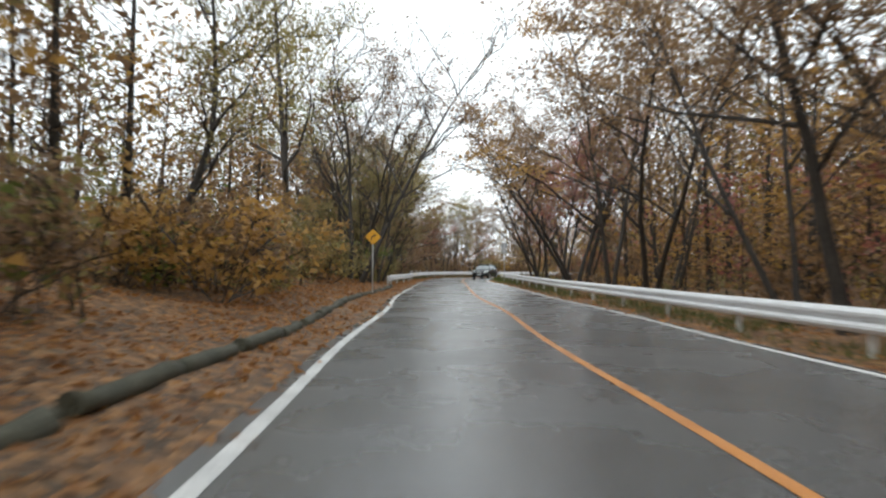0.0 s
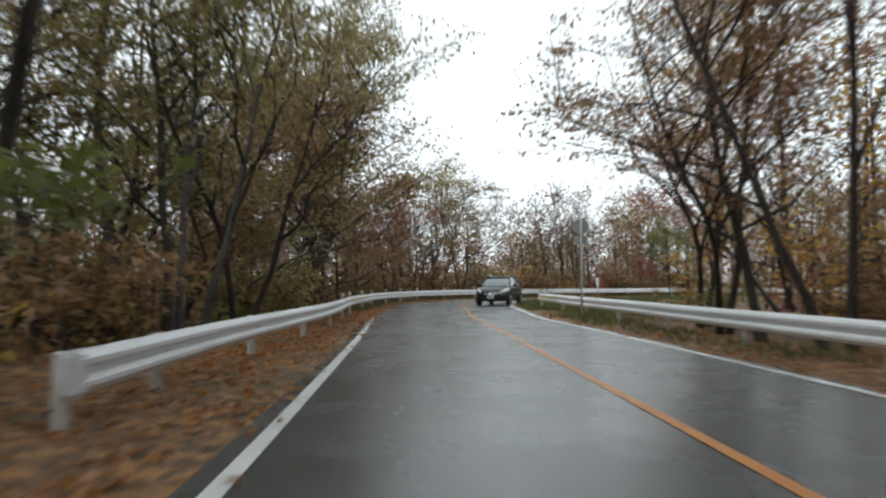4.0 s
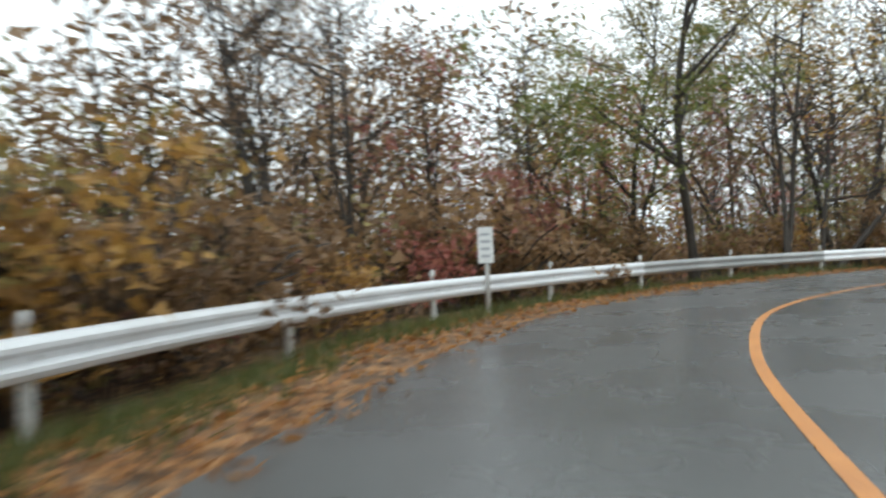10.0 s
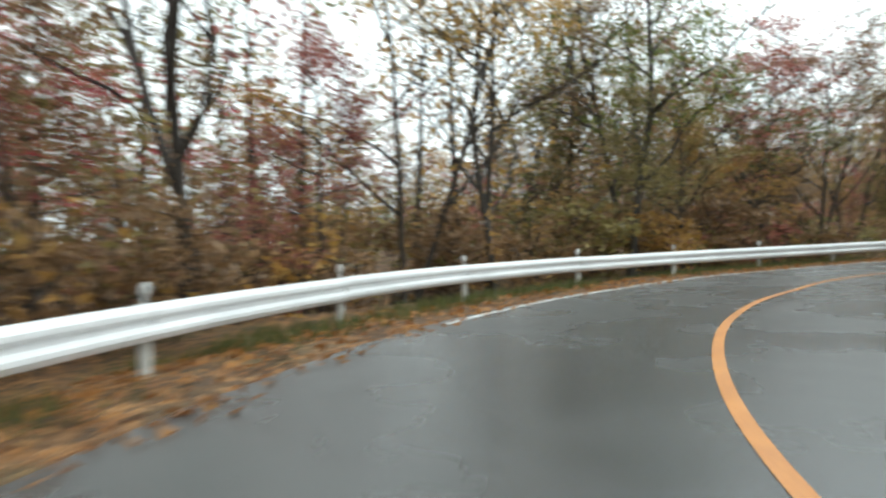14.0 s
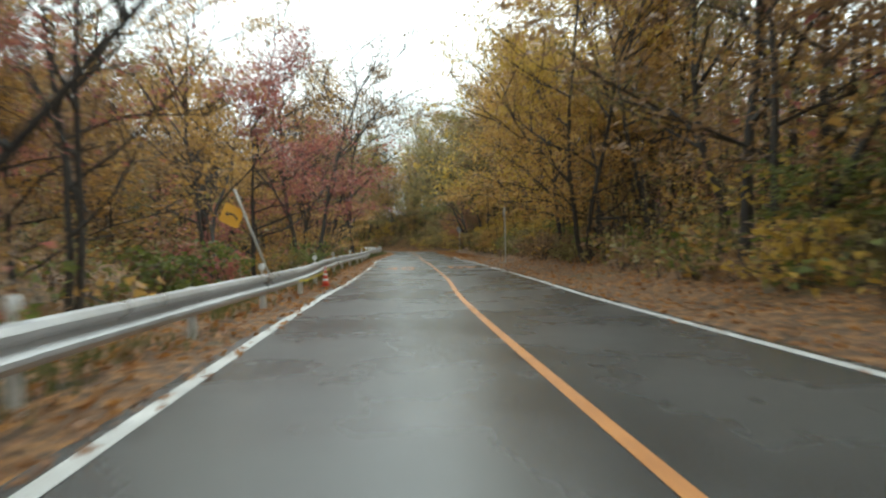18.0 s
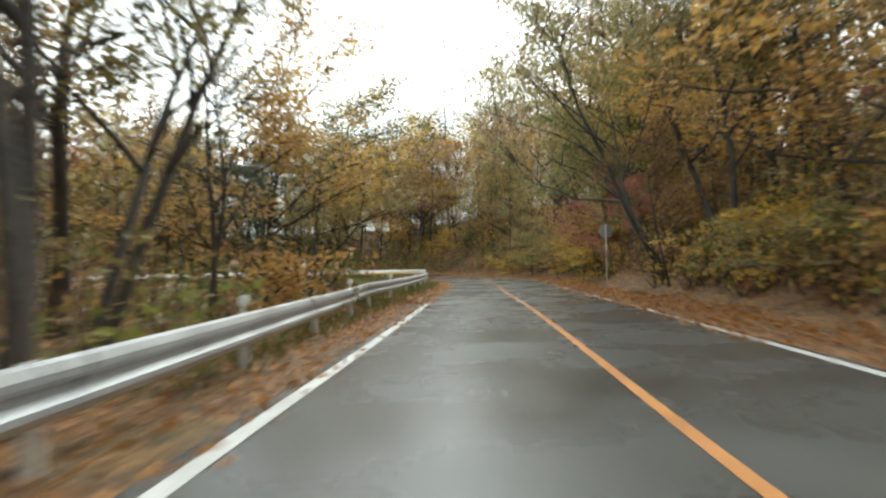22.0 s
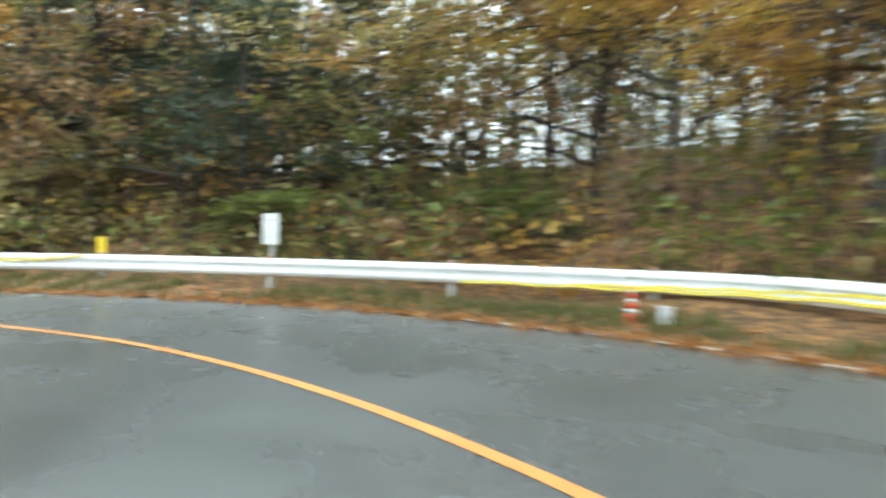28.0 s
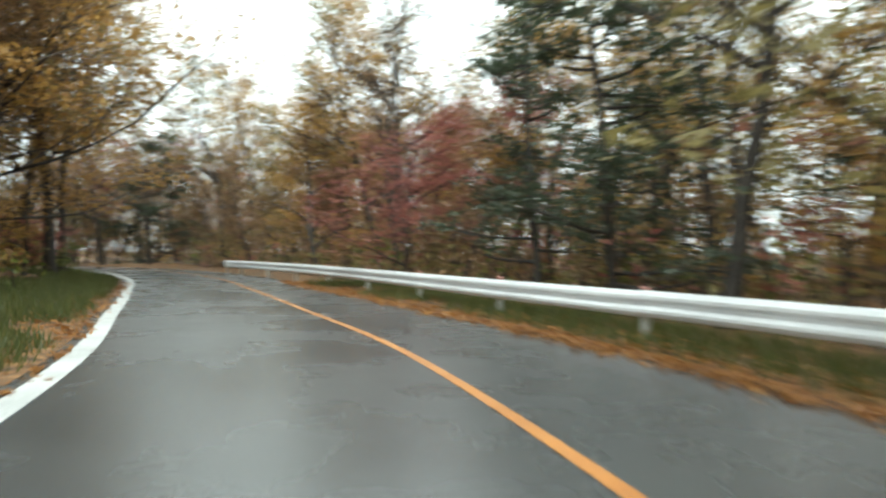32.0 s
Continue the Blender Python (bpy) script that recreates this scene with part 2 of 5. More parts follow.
def place(p, first=0, last=None):
    """For points in the plan: how far along the road, how far outside its edge (0 on the road), and on which side (-1 left)."""
    p = np.asarray(p, float).reshape(-1, 2)
    s, e, side = np.empty(len(p)), np.empty(len(p)), np.empty(len(p))
    for a in range(0, len(p), 2000):
        q = p[a:a + 2000]
        d2 = ((q[:, None] - CENTRE[None, first:last]) ** 2).sum(2)
        k = d2.argmin(1)
        far = np.sqrt(d2.min(1))
        k = k + first
        off = ((q - CENTRE[k]) * C_SIDE[k]).sum(1)
        sign = np.where(off >= 0, 1.0, -1.0)
        s[a:a + 2000], side[a:a + 2000] = C_S[k], sign
        e[a:a + 2000] = np.maximum(far - np.where(off >= 0, RIGHT[k], LEFT[k]), 0)
    return s, e, side


def rolling(x, y):
    return 0.35 * np.sin(x * 0.31 + 1.3) * np.sin(y * 0.27) + 0.2 * np.sin(x * 0.83 + y * 0.61) + 0.12 * np.sin(x * 1.7 - y * 1.3 + 0.6)


SPLIT = [0, int(along(14, 92.2) / 0.5), int(along(84.5, -30.2) / 0.5), len(CENTRE)]


def land(x, y):
    """Height of the ground: what each of the three stretches of road wants, weighed by nearness."""
    x, y = np.asarray(x, float), np.asarray(y, float)
    p = np.stack([x.ravel(), y.ravel()], 1)
    total, weight, nearest = np.zeros(len(p)), np.zeros(len(p)), np.full(len(p), 1e9)
    for a, b in zip(SPLIT, SPLIT[1:]):
        s, e, side = place(p, a, b)
        cols = [np.interp(s, LAND_S, [w[n] for w in LAND]) for n in (1, 2, 3, 4)]
        slope, top = np.where(side < 0, cols[0], cols[2]), np.where(side < 0, cols[1], cols[3])
        reach = np.maximum(e - np.where(side * slope > 0.3, np.where(s < along(74, -26.3), 2.3, 3.0), np.where((side > 0) & (s > along(77, -29)), 3.0, 0.9)), 0)
        top = np.where(np.abs(top) < 0.05, 0.05, top)
        w = 1 / (e + 0.4) ** 3
        total += w * top * (1 - np.exp(-np.abs(slope) * reach / np.abs(top)))
        weight += w
        nearest = np.minimum(nearest, e)
    z = total / weight
    inside = (p[:, 0] > 62) & (p[:, 0] < 96) & (p[:, 1] > -30) & (p[:, 1] < 6)
    z += np.clip((nearest - 1.0) / 6.0, 0, 1) * np.where(inside, 0.15, 1) * rolling(x.ravel(), y.ravel()) - 0.03 - 0.03 * (nearest < 0.3)
    z += np.where(nearest > 0.2, 0.05 * np.clip(nearest, 0, 0.8), 0)
    return z.reshape(x.shape)


def land_at(x, y):
    return float(land(np.array([x]), np.array([y]))[0])


# ---------------------------------------------------------------- mesh helpers
def mesh_of(name, verts, faces, mat=None, smooth=False):
    me = bpy.data.meshes.new(name)
    me.from_pydata([tuple(v) for v in verts], [], [tuple(f) for f in faces])
    if mat:
        me.materials.append(mat)
    if smooth:
        me.polygons.foreach_set("use_smooth", [True] * len(me.polygons))
    me.update()
    return me


def quads(name, verts, mats, index=None, corners=4):
    """A mesh of loose leaves with so many corners each."""
    n = len(verts) // corners
    me = bpy.data.meshes.new(name)
    me.vertices.add(corners * n)
    me.vertices.foreach_set("co", np.asarray(verts, np.float32).ravel())
    me.loops.add(corners * n)
    me.loops.foreach_set("vertex_index", np.arange(corners * n, dtype=np.int32))
    me.polygons.add(n)
    me.polygons.foreach_set("loop_start", np.arange(0, corners * n, corners, dtype=np.int32))
    for m in mats:
        me.materials.append(m)
    if index is not None:
        me.polygons.foreach_set("material_index", np.asarray(index, np.int32))
    me.update(calc_edges=True)
    me.validate()
    return me


def leaves_at(g, c, size, flat, corners=4):
    """Corners of leaves about the centres c: flat 1 lies them down."""
    n = len(c)
    u = g.normal(0, 1, (n, 3)) * (1, 1, 1 - flat)
    u /= np.linalg.norm(u, axis=1)[:, None]
    w = np.cross(u, g.normal(0, 1, (n, 3)) * (1 - flat * 0.8, 1 - flat * 0.8, 1) + 1e-4)
    w /= np.linalg.norm(w, axis=1)[:, None]
    k = (np.asarray(size) * g.uniform(0.6, 1.25, n))[:, None]
    if corners == 3:
        return np.stack([c - u * k * 0.45 + w * k * 0.36, c + u * k * 0.6 + w * k * g.uniform(-0.25, 0.25, (n, 1)), c - u * k * 0.35 - w * k * 0.36], 1).reshape(-1, 3)
    fold = np.cross(u, w) * k * 0.12
    return np.stack([c - u * k * 0.5, c + w * k * 0.33 + fold, c + u * k * 0.55, c - w * k * 0.33 + fold], 1).reshape(-1, 3)


def part(name, data, mat=None, parent=None, label=""):
    """Links a bmesh or a mesh as one object, under a thing if one is given."""
    if isinstance(data, bmesh.types.BMesh):
        me = bpy.data.meshes.new(name)
        data.to_mesh(me)
        data.free()
    else:
        me = data
    if mat and not me.materials:
        me.materials.append(mat)
    ob = new(name, me)
    if parent:
        ob.parent = parent
    if label:
        ob["label"] = label
    return ob


def box_bm(sx, sy, sz, at=(0, 0, 0), bevel=0.0, m=None):
    bm = bmesh.new()
    bmesh.ops.create_cube(bm, size=1.0)
    for v in bm.verts:
        v.co = Vector((v.co.x * sx, v.co.y * sy, v.co.z * sz)) + Vector(at)
    if bevel:
        bmesh.ops.bevel(bm, geom=bm.edges[:], offset=bevel, segments=2, affect="EDGES")
    if m is not None:
        bm.transform(m)
    return bm


def tube_bm(points, radii, sides=8, caps=True):
    """A tube of changing thickness along points."""
    bm = bmesh.new()
    rings = []
    pts = [Vector(p) for p in points]
    for i, (p, r) in enumerate(zip(pts, radii)):
        d = (pts[min(i + 1, len(pts) - 1)] - pts[max(i - 1, 0)]).normalized()
        a = d.orthogonal().normalized() if abs(d.z) > 0.95 else d.cross(Vector((0, 0, 1))).normalized()
        b = d.cross(a)
        rings.append([bm.verts.new(p + r * (math.cos(2 * math.pi * k / sides) * a + math.sin(2 * math.pi * k / sides) * b)) for k in range(sides)])
    for u, v in zip(rings, rings[1:]):
        for k in range(sides):
            bm.faces.new((u[k], u[(k + 1) % sides], v[(k + 1) % sides], v[k])).smooth = True
    if caps:
        bm.faces.new(rings[0][::-1])
        bm.faces.new(rings[-1])
    return bm


def ribbon(name, line, lo, hi, z, mat, thick=0.0):
    """A strip along a line, between two offsets to its right."""
    side = across(line)
    lo, hi = np.broadcast_to(lo, len(line)), np.broadcast_to(hi, len(line))
    a, b = line + side * np.asarray(lo)[:, None], line + side * np.asarray(hi)[:, None]
    n = len(line)
    verts = [(*p, z) for p in a] + [(*p, z) for p in b]
    faces = [(i, n + i, n + i + 1, i + 1) for i in range(n - 1)]
    return mesh_of(name, verts, faces, mat)


# ---------------------------------------------------------------- ground and road
def build_ground():
    core_x, core_y = np.arange(-60, 150.1, 1.25), np.arange(-85, 150.1, 1.25)
    grow = 1.25 * np.cumsum(1.35 ** np.arange(1, 19))
    xs = np.r_[core_x[0] - grow[::-1], core_x, core_x[-1] + grow]
    ys = np.r_[core_y[0] - grow[::-1], core_y, core_y[-1] + grow]
    gx, gy = np.meshgrid(xs, ys)
    z = land(gx, gy)
    w, h = len(xs), len(ys)
    verts = np.stack([gx.ravel(), gy.ravel(), z.ravel()], 1)
    idx = np.arange(w * h).reshape(h, w)
    faces = np.stack([idx[:-1, :-1].ravel(), idx[:-1, 1:].ravel(), idx[1:, 1:].ravel(), idx[1:, :-1].ravel()], 1)
    me = mesh_of("ground", verts.tolist(), faces.tolist(), SOIL, True)
    tagged(new("ground", me), "forest floor covered with wet brown leaves", "ground", kind="structure")


build_ground()
tagged(new("road", ribbon("road", CENTRE, -LEFT, RIGHT, 0.0, ASPHALT)), "wet dark grey asphalt mountain road", "road", kind="structure")


def stretch(a, b):
    """Slice of the centre line between two places of the plan."""
    return slice(int(along(*a) / 0.5), int(along(*b) / 0.5) + 1)


def marking(name, a, b, offset, width, mat, label):
    k = stretch(a, b)
    off = offset[k] if isinstance(offset, np.ndarray) else offset
    tagged(new(name, ribbon(name, CENTRE[k], off - width / 2, off + width / 2, 0.005, mat)), label, "road marking", kind="structure")


marking("centre_line", (25, -40), (65.6, 83), 0.0, 0.11, LINE_ORANGE, "worn solid orange centre line on wet asphalt")
marking("edge_line", (25, -40), (1.6, 55), -LEFT + 0.22, 0.13, LINE_WHITE, "worn white edge line on wet asphalt")
marking("edge_line", (25, -40), (40, 80), RIGHT - 0.22, 0.14, LINE_WHITE, "worn white edge line on wet asphalt")
marking("edge_line", (33, 89.3), (62, 6), -LEFT + 0.2, 0.14, LINE_WHITE, "worn white edge line on wet asphalt")
marking("edge_line", (40.2, 80), (69, -17), RIGHT - 0.2, 0.14, LINE_WHITE, "worn white edge line on wet asphalt")
marking("edge_line", (69.2, -17.6), (84.5, -30.2), RIGHT - 0.12, 0.11, LINE_WHITE, "thin worn white edge line under fallen leaves")
marking("edge_line", (84, -30), (65.6, 83), -LEFT + 0.25, 0.24, LINE_WHITE, "fresh broad white edge line on wet asphalt")


# ---------------------------------------------------------------- guardrails
BEAM = [(0.0, 0.17), (0.045, 0.155), (0.075, 0.105), (0.075, 0.065), (0.025, 0.025), (0.025, -0.025), (0.075, -0.065), (0.075, -0.105), (0.045, -0.155), (0.0, -0.17)]


def beam_mesh(line, z, face, mat, thick=0.006):
    """A wave-shaped beam along a line; face: 1 when the road lies on its right."""
    side = across(line) * face
    verts, faces, n = [], [], len(BEAM)
    for p, s in zip(line, side):
        for back in (0, 1):
            for o, h in BEAM:
                q = p + s * (o - back * thick)
                verts.append((q[0], q[1], z + h))
    for i in range(len(line) - 1):
        for back in (0, 1):
            for k in range(n - 1):
                a = i * 2 * n + back * n + k
                c = a + 2 * n
                faces.append((a, c, c + 1, a + 1) if (back == 0) == (face > 0) else (a, a + 1, c + 1, c))
        for k in (0, n - 1):
            a, c = i * 2 * n + k, (i + 1) * 2 * n + k
            faces.append((a, a + n, c + n, c))
    return mesh_of("beam", verts, faces, mat, False)


def shared(name, bm, mat):
    me = bpy.data.meshes.new(name)
    bm.to_mesh(me)
    bm.free()
    me.materials.append(mat)
    return me


def joined(*bms):
    """One bmesh out of several."""
    out = bmesh.new()
    for one in bms:
        tmp = bpy.data.meshes.new("tmp")
        one.to_mesh(tmp)
        one.free()
        out.from_mesh(tmp)
        bpy.data.meshes.remove(tmp)
    return out


def disc_bm(radius, thick, sides=20, m=None):
    """A flat round plate that faces +x."""
    bm = bmesh.new()
    bmesh.ops.create_cone(bm, cap_ends=True, segments=sides, radius1=radius, radius2=radius, depth=thick)
    bm.transform(Matrix.Rotation(radians(90), 4, "Y"))
    if m is not None:
        bm.transform(m)
    return bm


POST_MESH = shared("post", tube_bm([(0, 0, -0.6), (0, 0, 0.60), (0, 0, 0.615)], [0.057, 0.057, 0.045], 12), POST)
BOLT_MESH = shared("bolt", disc_bm(0.017, 0.02, 8), STEEL_OLD)
STALK_MESH = shared("reflector", joined(tube_bm([(0, 0, 0), (0, 0, 0.1)], [0.018, 0.018], 6), disc_bm(0.065, 0.03, 14, pose(0, 0, 0.13)), disc_bm(0.052, 0.036, 14, pose(0, 0, 0.13))), REFLECT)
CAP_MESH = shared("reflector", joined(tube_bm([(0, 0, 0), (0, 0, 0.05), (0, 0, 0.06)], [0.05, 0.05, 0.03], 10)), REFLECT_RED)
END_MESH = shared("end_piece", box_bm(0.3, 0.10, 0.36, (0, 0.02, 0), 0.045), STEEL)
RAIL_HEIGHT = 0.45


def guardrail(label, points, face, zones, stations, marker=None):
    """A rail with its posts, beams, bolts and reflectors; zones gives the beam's material along it, stations its posts."""
    line = smooth_line(points, 0.25)
    length = (len(line) - 1) * 0.25
    spots = [int(round(x / 0.25)) for x in stations if x < length - 1.2] + [len(line) - 1]
    rail = tagged(new("guardrail"), label, "guardrail")
    rail.location = (line[0][0], line[0][1], 0)
    side = across(line) * face
    for i, k in enumerate(spots):
        p = line[k] - side[k] * 0.075
        turn = math.degrees(math.atan2(side[k][1], side[k][0]))
        po = part("post", POST_MESH, None, rail)
        po.matrix_basis = pose(p[0] - line[0][0], p[1] - line[0][1], 0, random.uniform(-1.5, 1.5), random.uniform(-1.5, 1.5), turn)
        if marker and marker(k * 0.25):
            st = part("reflector", marker(k * 0.25), None, po)
            st.matrix_basis = pose(0, 0, 0.61, random.uniform(-4, 4), random.uniform(-4, 4), 65 * face)
        if i + 1 < len(spots):
            seg = line[k:spots[i + 1] + 1:2] if (spots[i + 1] - k) % 2 == 0 else np.vstack([line[k:spots[i + 1]:2], line[spots[i + 1]]])
            be = part("beam", beam_mesh(seg - line[0], RAIL_HEIGHT + random.uniform(-0.006, 0.006), face, zones(k * 0.25 + 0.5)), None, rail)
            q = line[k] + side[k] * 0.028 - line[0]
            bo = part("bolt", BOLT_MESH, None, be)
            bo.matrix_basis = pose(q[0], q[1], RAIL_HEIGHT, 0, 0, turn)
    for k in (0, len(line) - 1):
        d = math.degrees(math.atan2(*(line[min(k + 1, len(line) - 1)] - line[max(k - 1, 0)])[::-1]))
        en = part("end_piece", END_MESH, None, rail)
        en.matrix_basis = pose(line[k][0] - line[0][0], line[k][1] - line[0][1], RAIL_HEIGHT, 0, 0, d if face < 0 else d + 180)
    return line


RAIL_A = [(1.69, 36.32), (0.60, 41.00), (-0.62, 47.48), (-1.65, 51.94), (-2.78, 56.19), (-3.64, 59.87), (-4.13, 63.20), (-4.79, 66.40), (-5.06, 69.96), (-5.12, 73.49), (-4.88, 76.81), (-4.05, 80.17), (-2.71, 83.62), (-0.77, 86.98), (1.63, 90.07), (4.60, 92.81), (8.26, 95.09), (12.13, 96.84), (16.32, 98.04), (20.50, 98.34), (24.67, 98.11), (28.35, 96.95), (32.06, 95.52), (35.38, 93.64), (38.48, 91.16), (41.02, 87.98), (42.96, 84.52), (44.39, 80.99), (45.81, 77.26), (48.22, 69.17), (50.34, 61.15), (52.27, 53.28), (54.81, 45.24), (57.35, 36.31), (59.87, 26.46), (64.14, 12.14), (65.75, 7.07), (67.54, -0.49), (70.81, -12.39)]
RAIL_B = [(27.34, -28.04), (20.74, -2.52), (17.50, 8.01), (13.22, 23.82), (10.97, 32.62), (9.43, 39.55), (7.27, 48.61), (5.89, 54.47), (3.24, 65.92)]
RAIL_C = [(79.03, -35.82), (82.00, -37.11), (86.39, -36.37), (90.33, -34.67), (93.74, -32.52), (96.42, -30.02), (98.78, -27.27), (100.70, -24.03), (102.27, -20.27), (103.07, -16.58), (103.28, -12.80), (102.79, -9.07), (102.36, -5.28), (101.83, -1.39), (101.36, 2.51), (100.90, 6.41), (100.32, 10.42), (99.62, 14.42), (98.40, 20.02), (96.95, 25.41)]
POSTS_A = [0] + list(np.interp(range(58), [0, 8, 10, 15, 16, 19, 25, 29, 31, 34, 40, 46, 48, 57], [2, 34, 41.1, 61, 65.2, 77.6, 102.2, 118.3, 126.6, 138.2, 161.9, 186.2, 194.5, 230.5]))
POSTS_B = [4.0 * n for n in range(40)]
POSTS_C = [0] + list(np.interp(range(30), [0, 3, 4, 5, 6, 7, 10, 11, 17, 29], [0.9, 12.1, 15.8, 19.8, 23.3, 27.2, 39.3, 43.1, 67, 115]))[1:]
LINE_A = guardrail("white steel guardrail with yellow tape along the outer verge", RAIL_A, 1, lambda s: STEEL_OLD if 69 < s < 77.5 else STEEL if s < 118 else ZINC, POSTS_A,
                   lambda s: STALK_MESH if s > 14 and (s < 110 or int(s / 4) % 2) else None)
LINE_B = guardrail("white steel guardrail beside the wood", RAIL_B, -1, lambda s: STEEL, POSTS_B)
LINE_C = guardrail("white steel guardrail round the outside of the bend", RAIL_C, -1, lambda s: STEEL, POSTS_C, lambda s: CAP_MESH)


# ---------------------------------------------------------------- trees
def grow(seed, height, spread, stems, limbs, twigs, up=0.6, bare=0.3, lean=0.0, stout=1.0, forks=5):
    """Skeleton of a broad-leaved tree: tubes as (points, radii, sides) and the places of its leaves."""
    r = random.Random(seed)
    tubes, tips = [], []

    def bend(start, way, length, n, rad0, rad1, wobble, rise, sides):
        pts, d, p = [start.copy()], way.normalized(), start.copy()
        for _ in range(n):
            d = (d + Vector((r.gauss(0, wobble), r.gauss(0, wobble), r.gauss(0, wobble * 0.6) + rise))).normalized()
            p = p + d * (length / n)
            pts.append(p.copy())
        tubes.append((pts, [rad0 + (rad1 - rad0) * i / n for i in range(n + 1)], sides))
        return pts, d

    for st in range(stems):
        ang = r.uniform(0, 6.28)
        base = Vector((math.cos(ang), math.sin(ang), 0)) * (0.25 if stems > 1 else 0)
        out = (0.16 if stems > 1 else 0.05) + lean
        way = Vector((math.cos(ang) * out, math.sin(ang) * out, 1))
        h = height * r.uniform(0.8, 1.0)
        rad = height * 0.0115 * (0.8 if stems > 1 else 1.0) * stout
        trunk, _ = bend(base + Vector((0, 0, -0.3)), way, h, 9, rad, rad * 0.2, 0.085, 0.02, 7)
        tubes[-1][1][0] *= 1.45
        for li in range(limbs):
            f = bare + (1 - bare) * (li + r.random()) / limbs
            k = min(int(f * 9), 8)
            p = trunk[k].lerp(trunk[k + 1], f * 9 - k)
            a = r.uniform(0, 6.28) + li * 2.4
            ln = spread * (1.2 - 0.7 * f) * r.uniform(0.7, 1.15)
            limb, d = bend(p, Vector((math.cos(a), math.sin(a), up * r.uniform(0.6, 1.4))), ln, 5, rad * (0.62 - 0.36 * f), 0.012, 0.2, 0.03, 4)
            for n in range(forks):
                q = limb[1 + n % 5] if n < 4 else limb[5]
                a2 = r.uniform(0, 6.28)
                br, d2 = bend(q, Vector((d.x + 0.9 * math.cos(a2), d.y + 0.9 * math.sin(a2), d.z + 0.25)), ln * r.uniform(0.3, 0.55), 2, 0.022, 0.008, 0.2, 0.03, 2)
                for t in range(twigs):
                    u = br[1 + t % 2]
                    a3 = r.uniform(0, 6.28)
                    tw, _ = bend(u, Vector((d2.x + math.cos(a3), d2.y + math.sin(a3), d2.z + r.uniform(-0.3, 0.6))), ln * r.uniform(0.14, 0.32), 1, 0.009, 0.003, 0.25, 0.0, 2)
                    tips.append((tw[0], tw[1]))
    return tubes, tips


def wood_mesh(name, tubes):
    verts, faces = [], []
    for pts, radii, sides in tubes:
        sides = max(2, sides - 2) if name == "stem" else sides
        base = len(verts)
        for i, (p, rad) in enumerate(zip(pts, radii)):
            d = (pts[min(i + 1, len(pts) - 1)] - pts[max(i - 1, 0)]).normalized()
            a = d.orthogonal().normalized()
            c = d.cross(a)
            for k in range(sides):
                verts.append(p + (a * math.cos(6.2832 * k / sides) + c * math.sin(6.2832 * k / sides)) * rad)
        for i in range(len(pts) - 1):
            for k in range(sides if sides > 2 else 1):
                u, v = base + i * sides + k, base + i * sides + (k + 1) % sides
                faces.append((u, v, v + sides, u + sides))
    return mesh_of(name, verts, faces, BARK, True)


KINDS = {}


def tree_kind(kind, seed, height, spread, stems, limbs, twigs, per, size, scatter, up=0.6, bare=0.3, lean=0.0, keep=1.0, flat=0.3, stout=1.0, forks=5):
    tubes, tips = grow(seed, height, spread, stems, limbs, twigs, up, bare, lean, stout, forks)
    g = np.random.RandomState(seed)
    ends = np.array([[*a, *c] for a, c in tips])
    ends = np.repeat(ends[g.random_sample(len(ends)) < keep], per, axis=0)
    f = g.uniform(0.2, 1.15, (len(ends), 1))
    c = ends[:, :3] * (1 - f) + ends[:, 3:] * f + g.normal(0, scatter, (len(ends), 3)) * (1.1, 1.1, 0.32)
    corners = 3
    KINDS.setdefault(kind, []).append((wood_mesh("stem" if kind in ("bush", "spray") else "trunk", tubes), quads("crown", leaves_at(g, c, np.full(len(c), size), flat, corners), [OLIVE], None, corners)))


for v in range(3):
    tree_kind("tall", 10 + v, 13, 4.6, 1, 12, 5, 27, 0.118, 0.24, 0.8, 0.26, 0.04, 0.85)
for v in range(3):
    tree_kind("vase", 20 + v, 11, 5.0, 2, 8, 4, 29, 0.115, 0.22, 0.9, 0.28, 0.10, 0.85)
for v in range(2):
    tree_kind("bare", 30 + v, 11, 3.8, 2, 10, 7, 6, 0.115, 0.2, 1.0, 0.25, 0.05, 0.4)
for v in range(2):
    tree_kind("full", 40 + v, 7.5, 4.0, 1, 11, 5, 32, 0.115, 0.26, 0.3, 0.18, 0.05, 1.0, 0.65)
for v in range(2):
    tree_kind("slim", 50 + v, 9, 2.3, 1, 12, 3, 30, 0.125, 0.30, 0.6, 0.15, 0.06, 0.85)
for v in range(2):
    tree_kind("fir", 70 + v, 11, 2.3, 1, 26, 3, 15, 0.17, 0.22, -0.08, 0.10, 0.0, 0.9, 0.4, 1.0, 4)
for v in range(3):
    tree_kind("bush", 60 + v, 1.7, 1.3, 3, 4, 1, 24, 0.13, 0.2, 0.9, 0.1, 0.25, 1.0, 0.4, 1.0, 3)
for v in range(2):
    tree_kind("spray", 80 + v, 1.9, 1.9, 3, 4, 2, 24, 0.13, 0.14, 0.3, 0.15, 0.3, 1.0, 0.75, 1.0, 4)

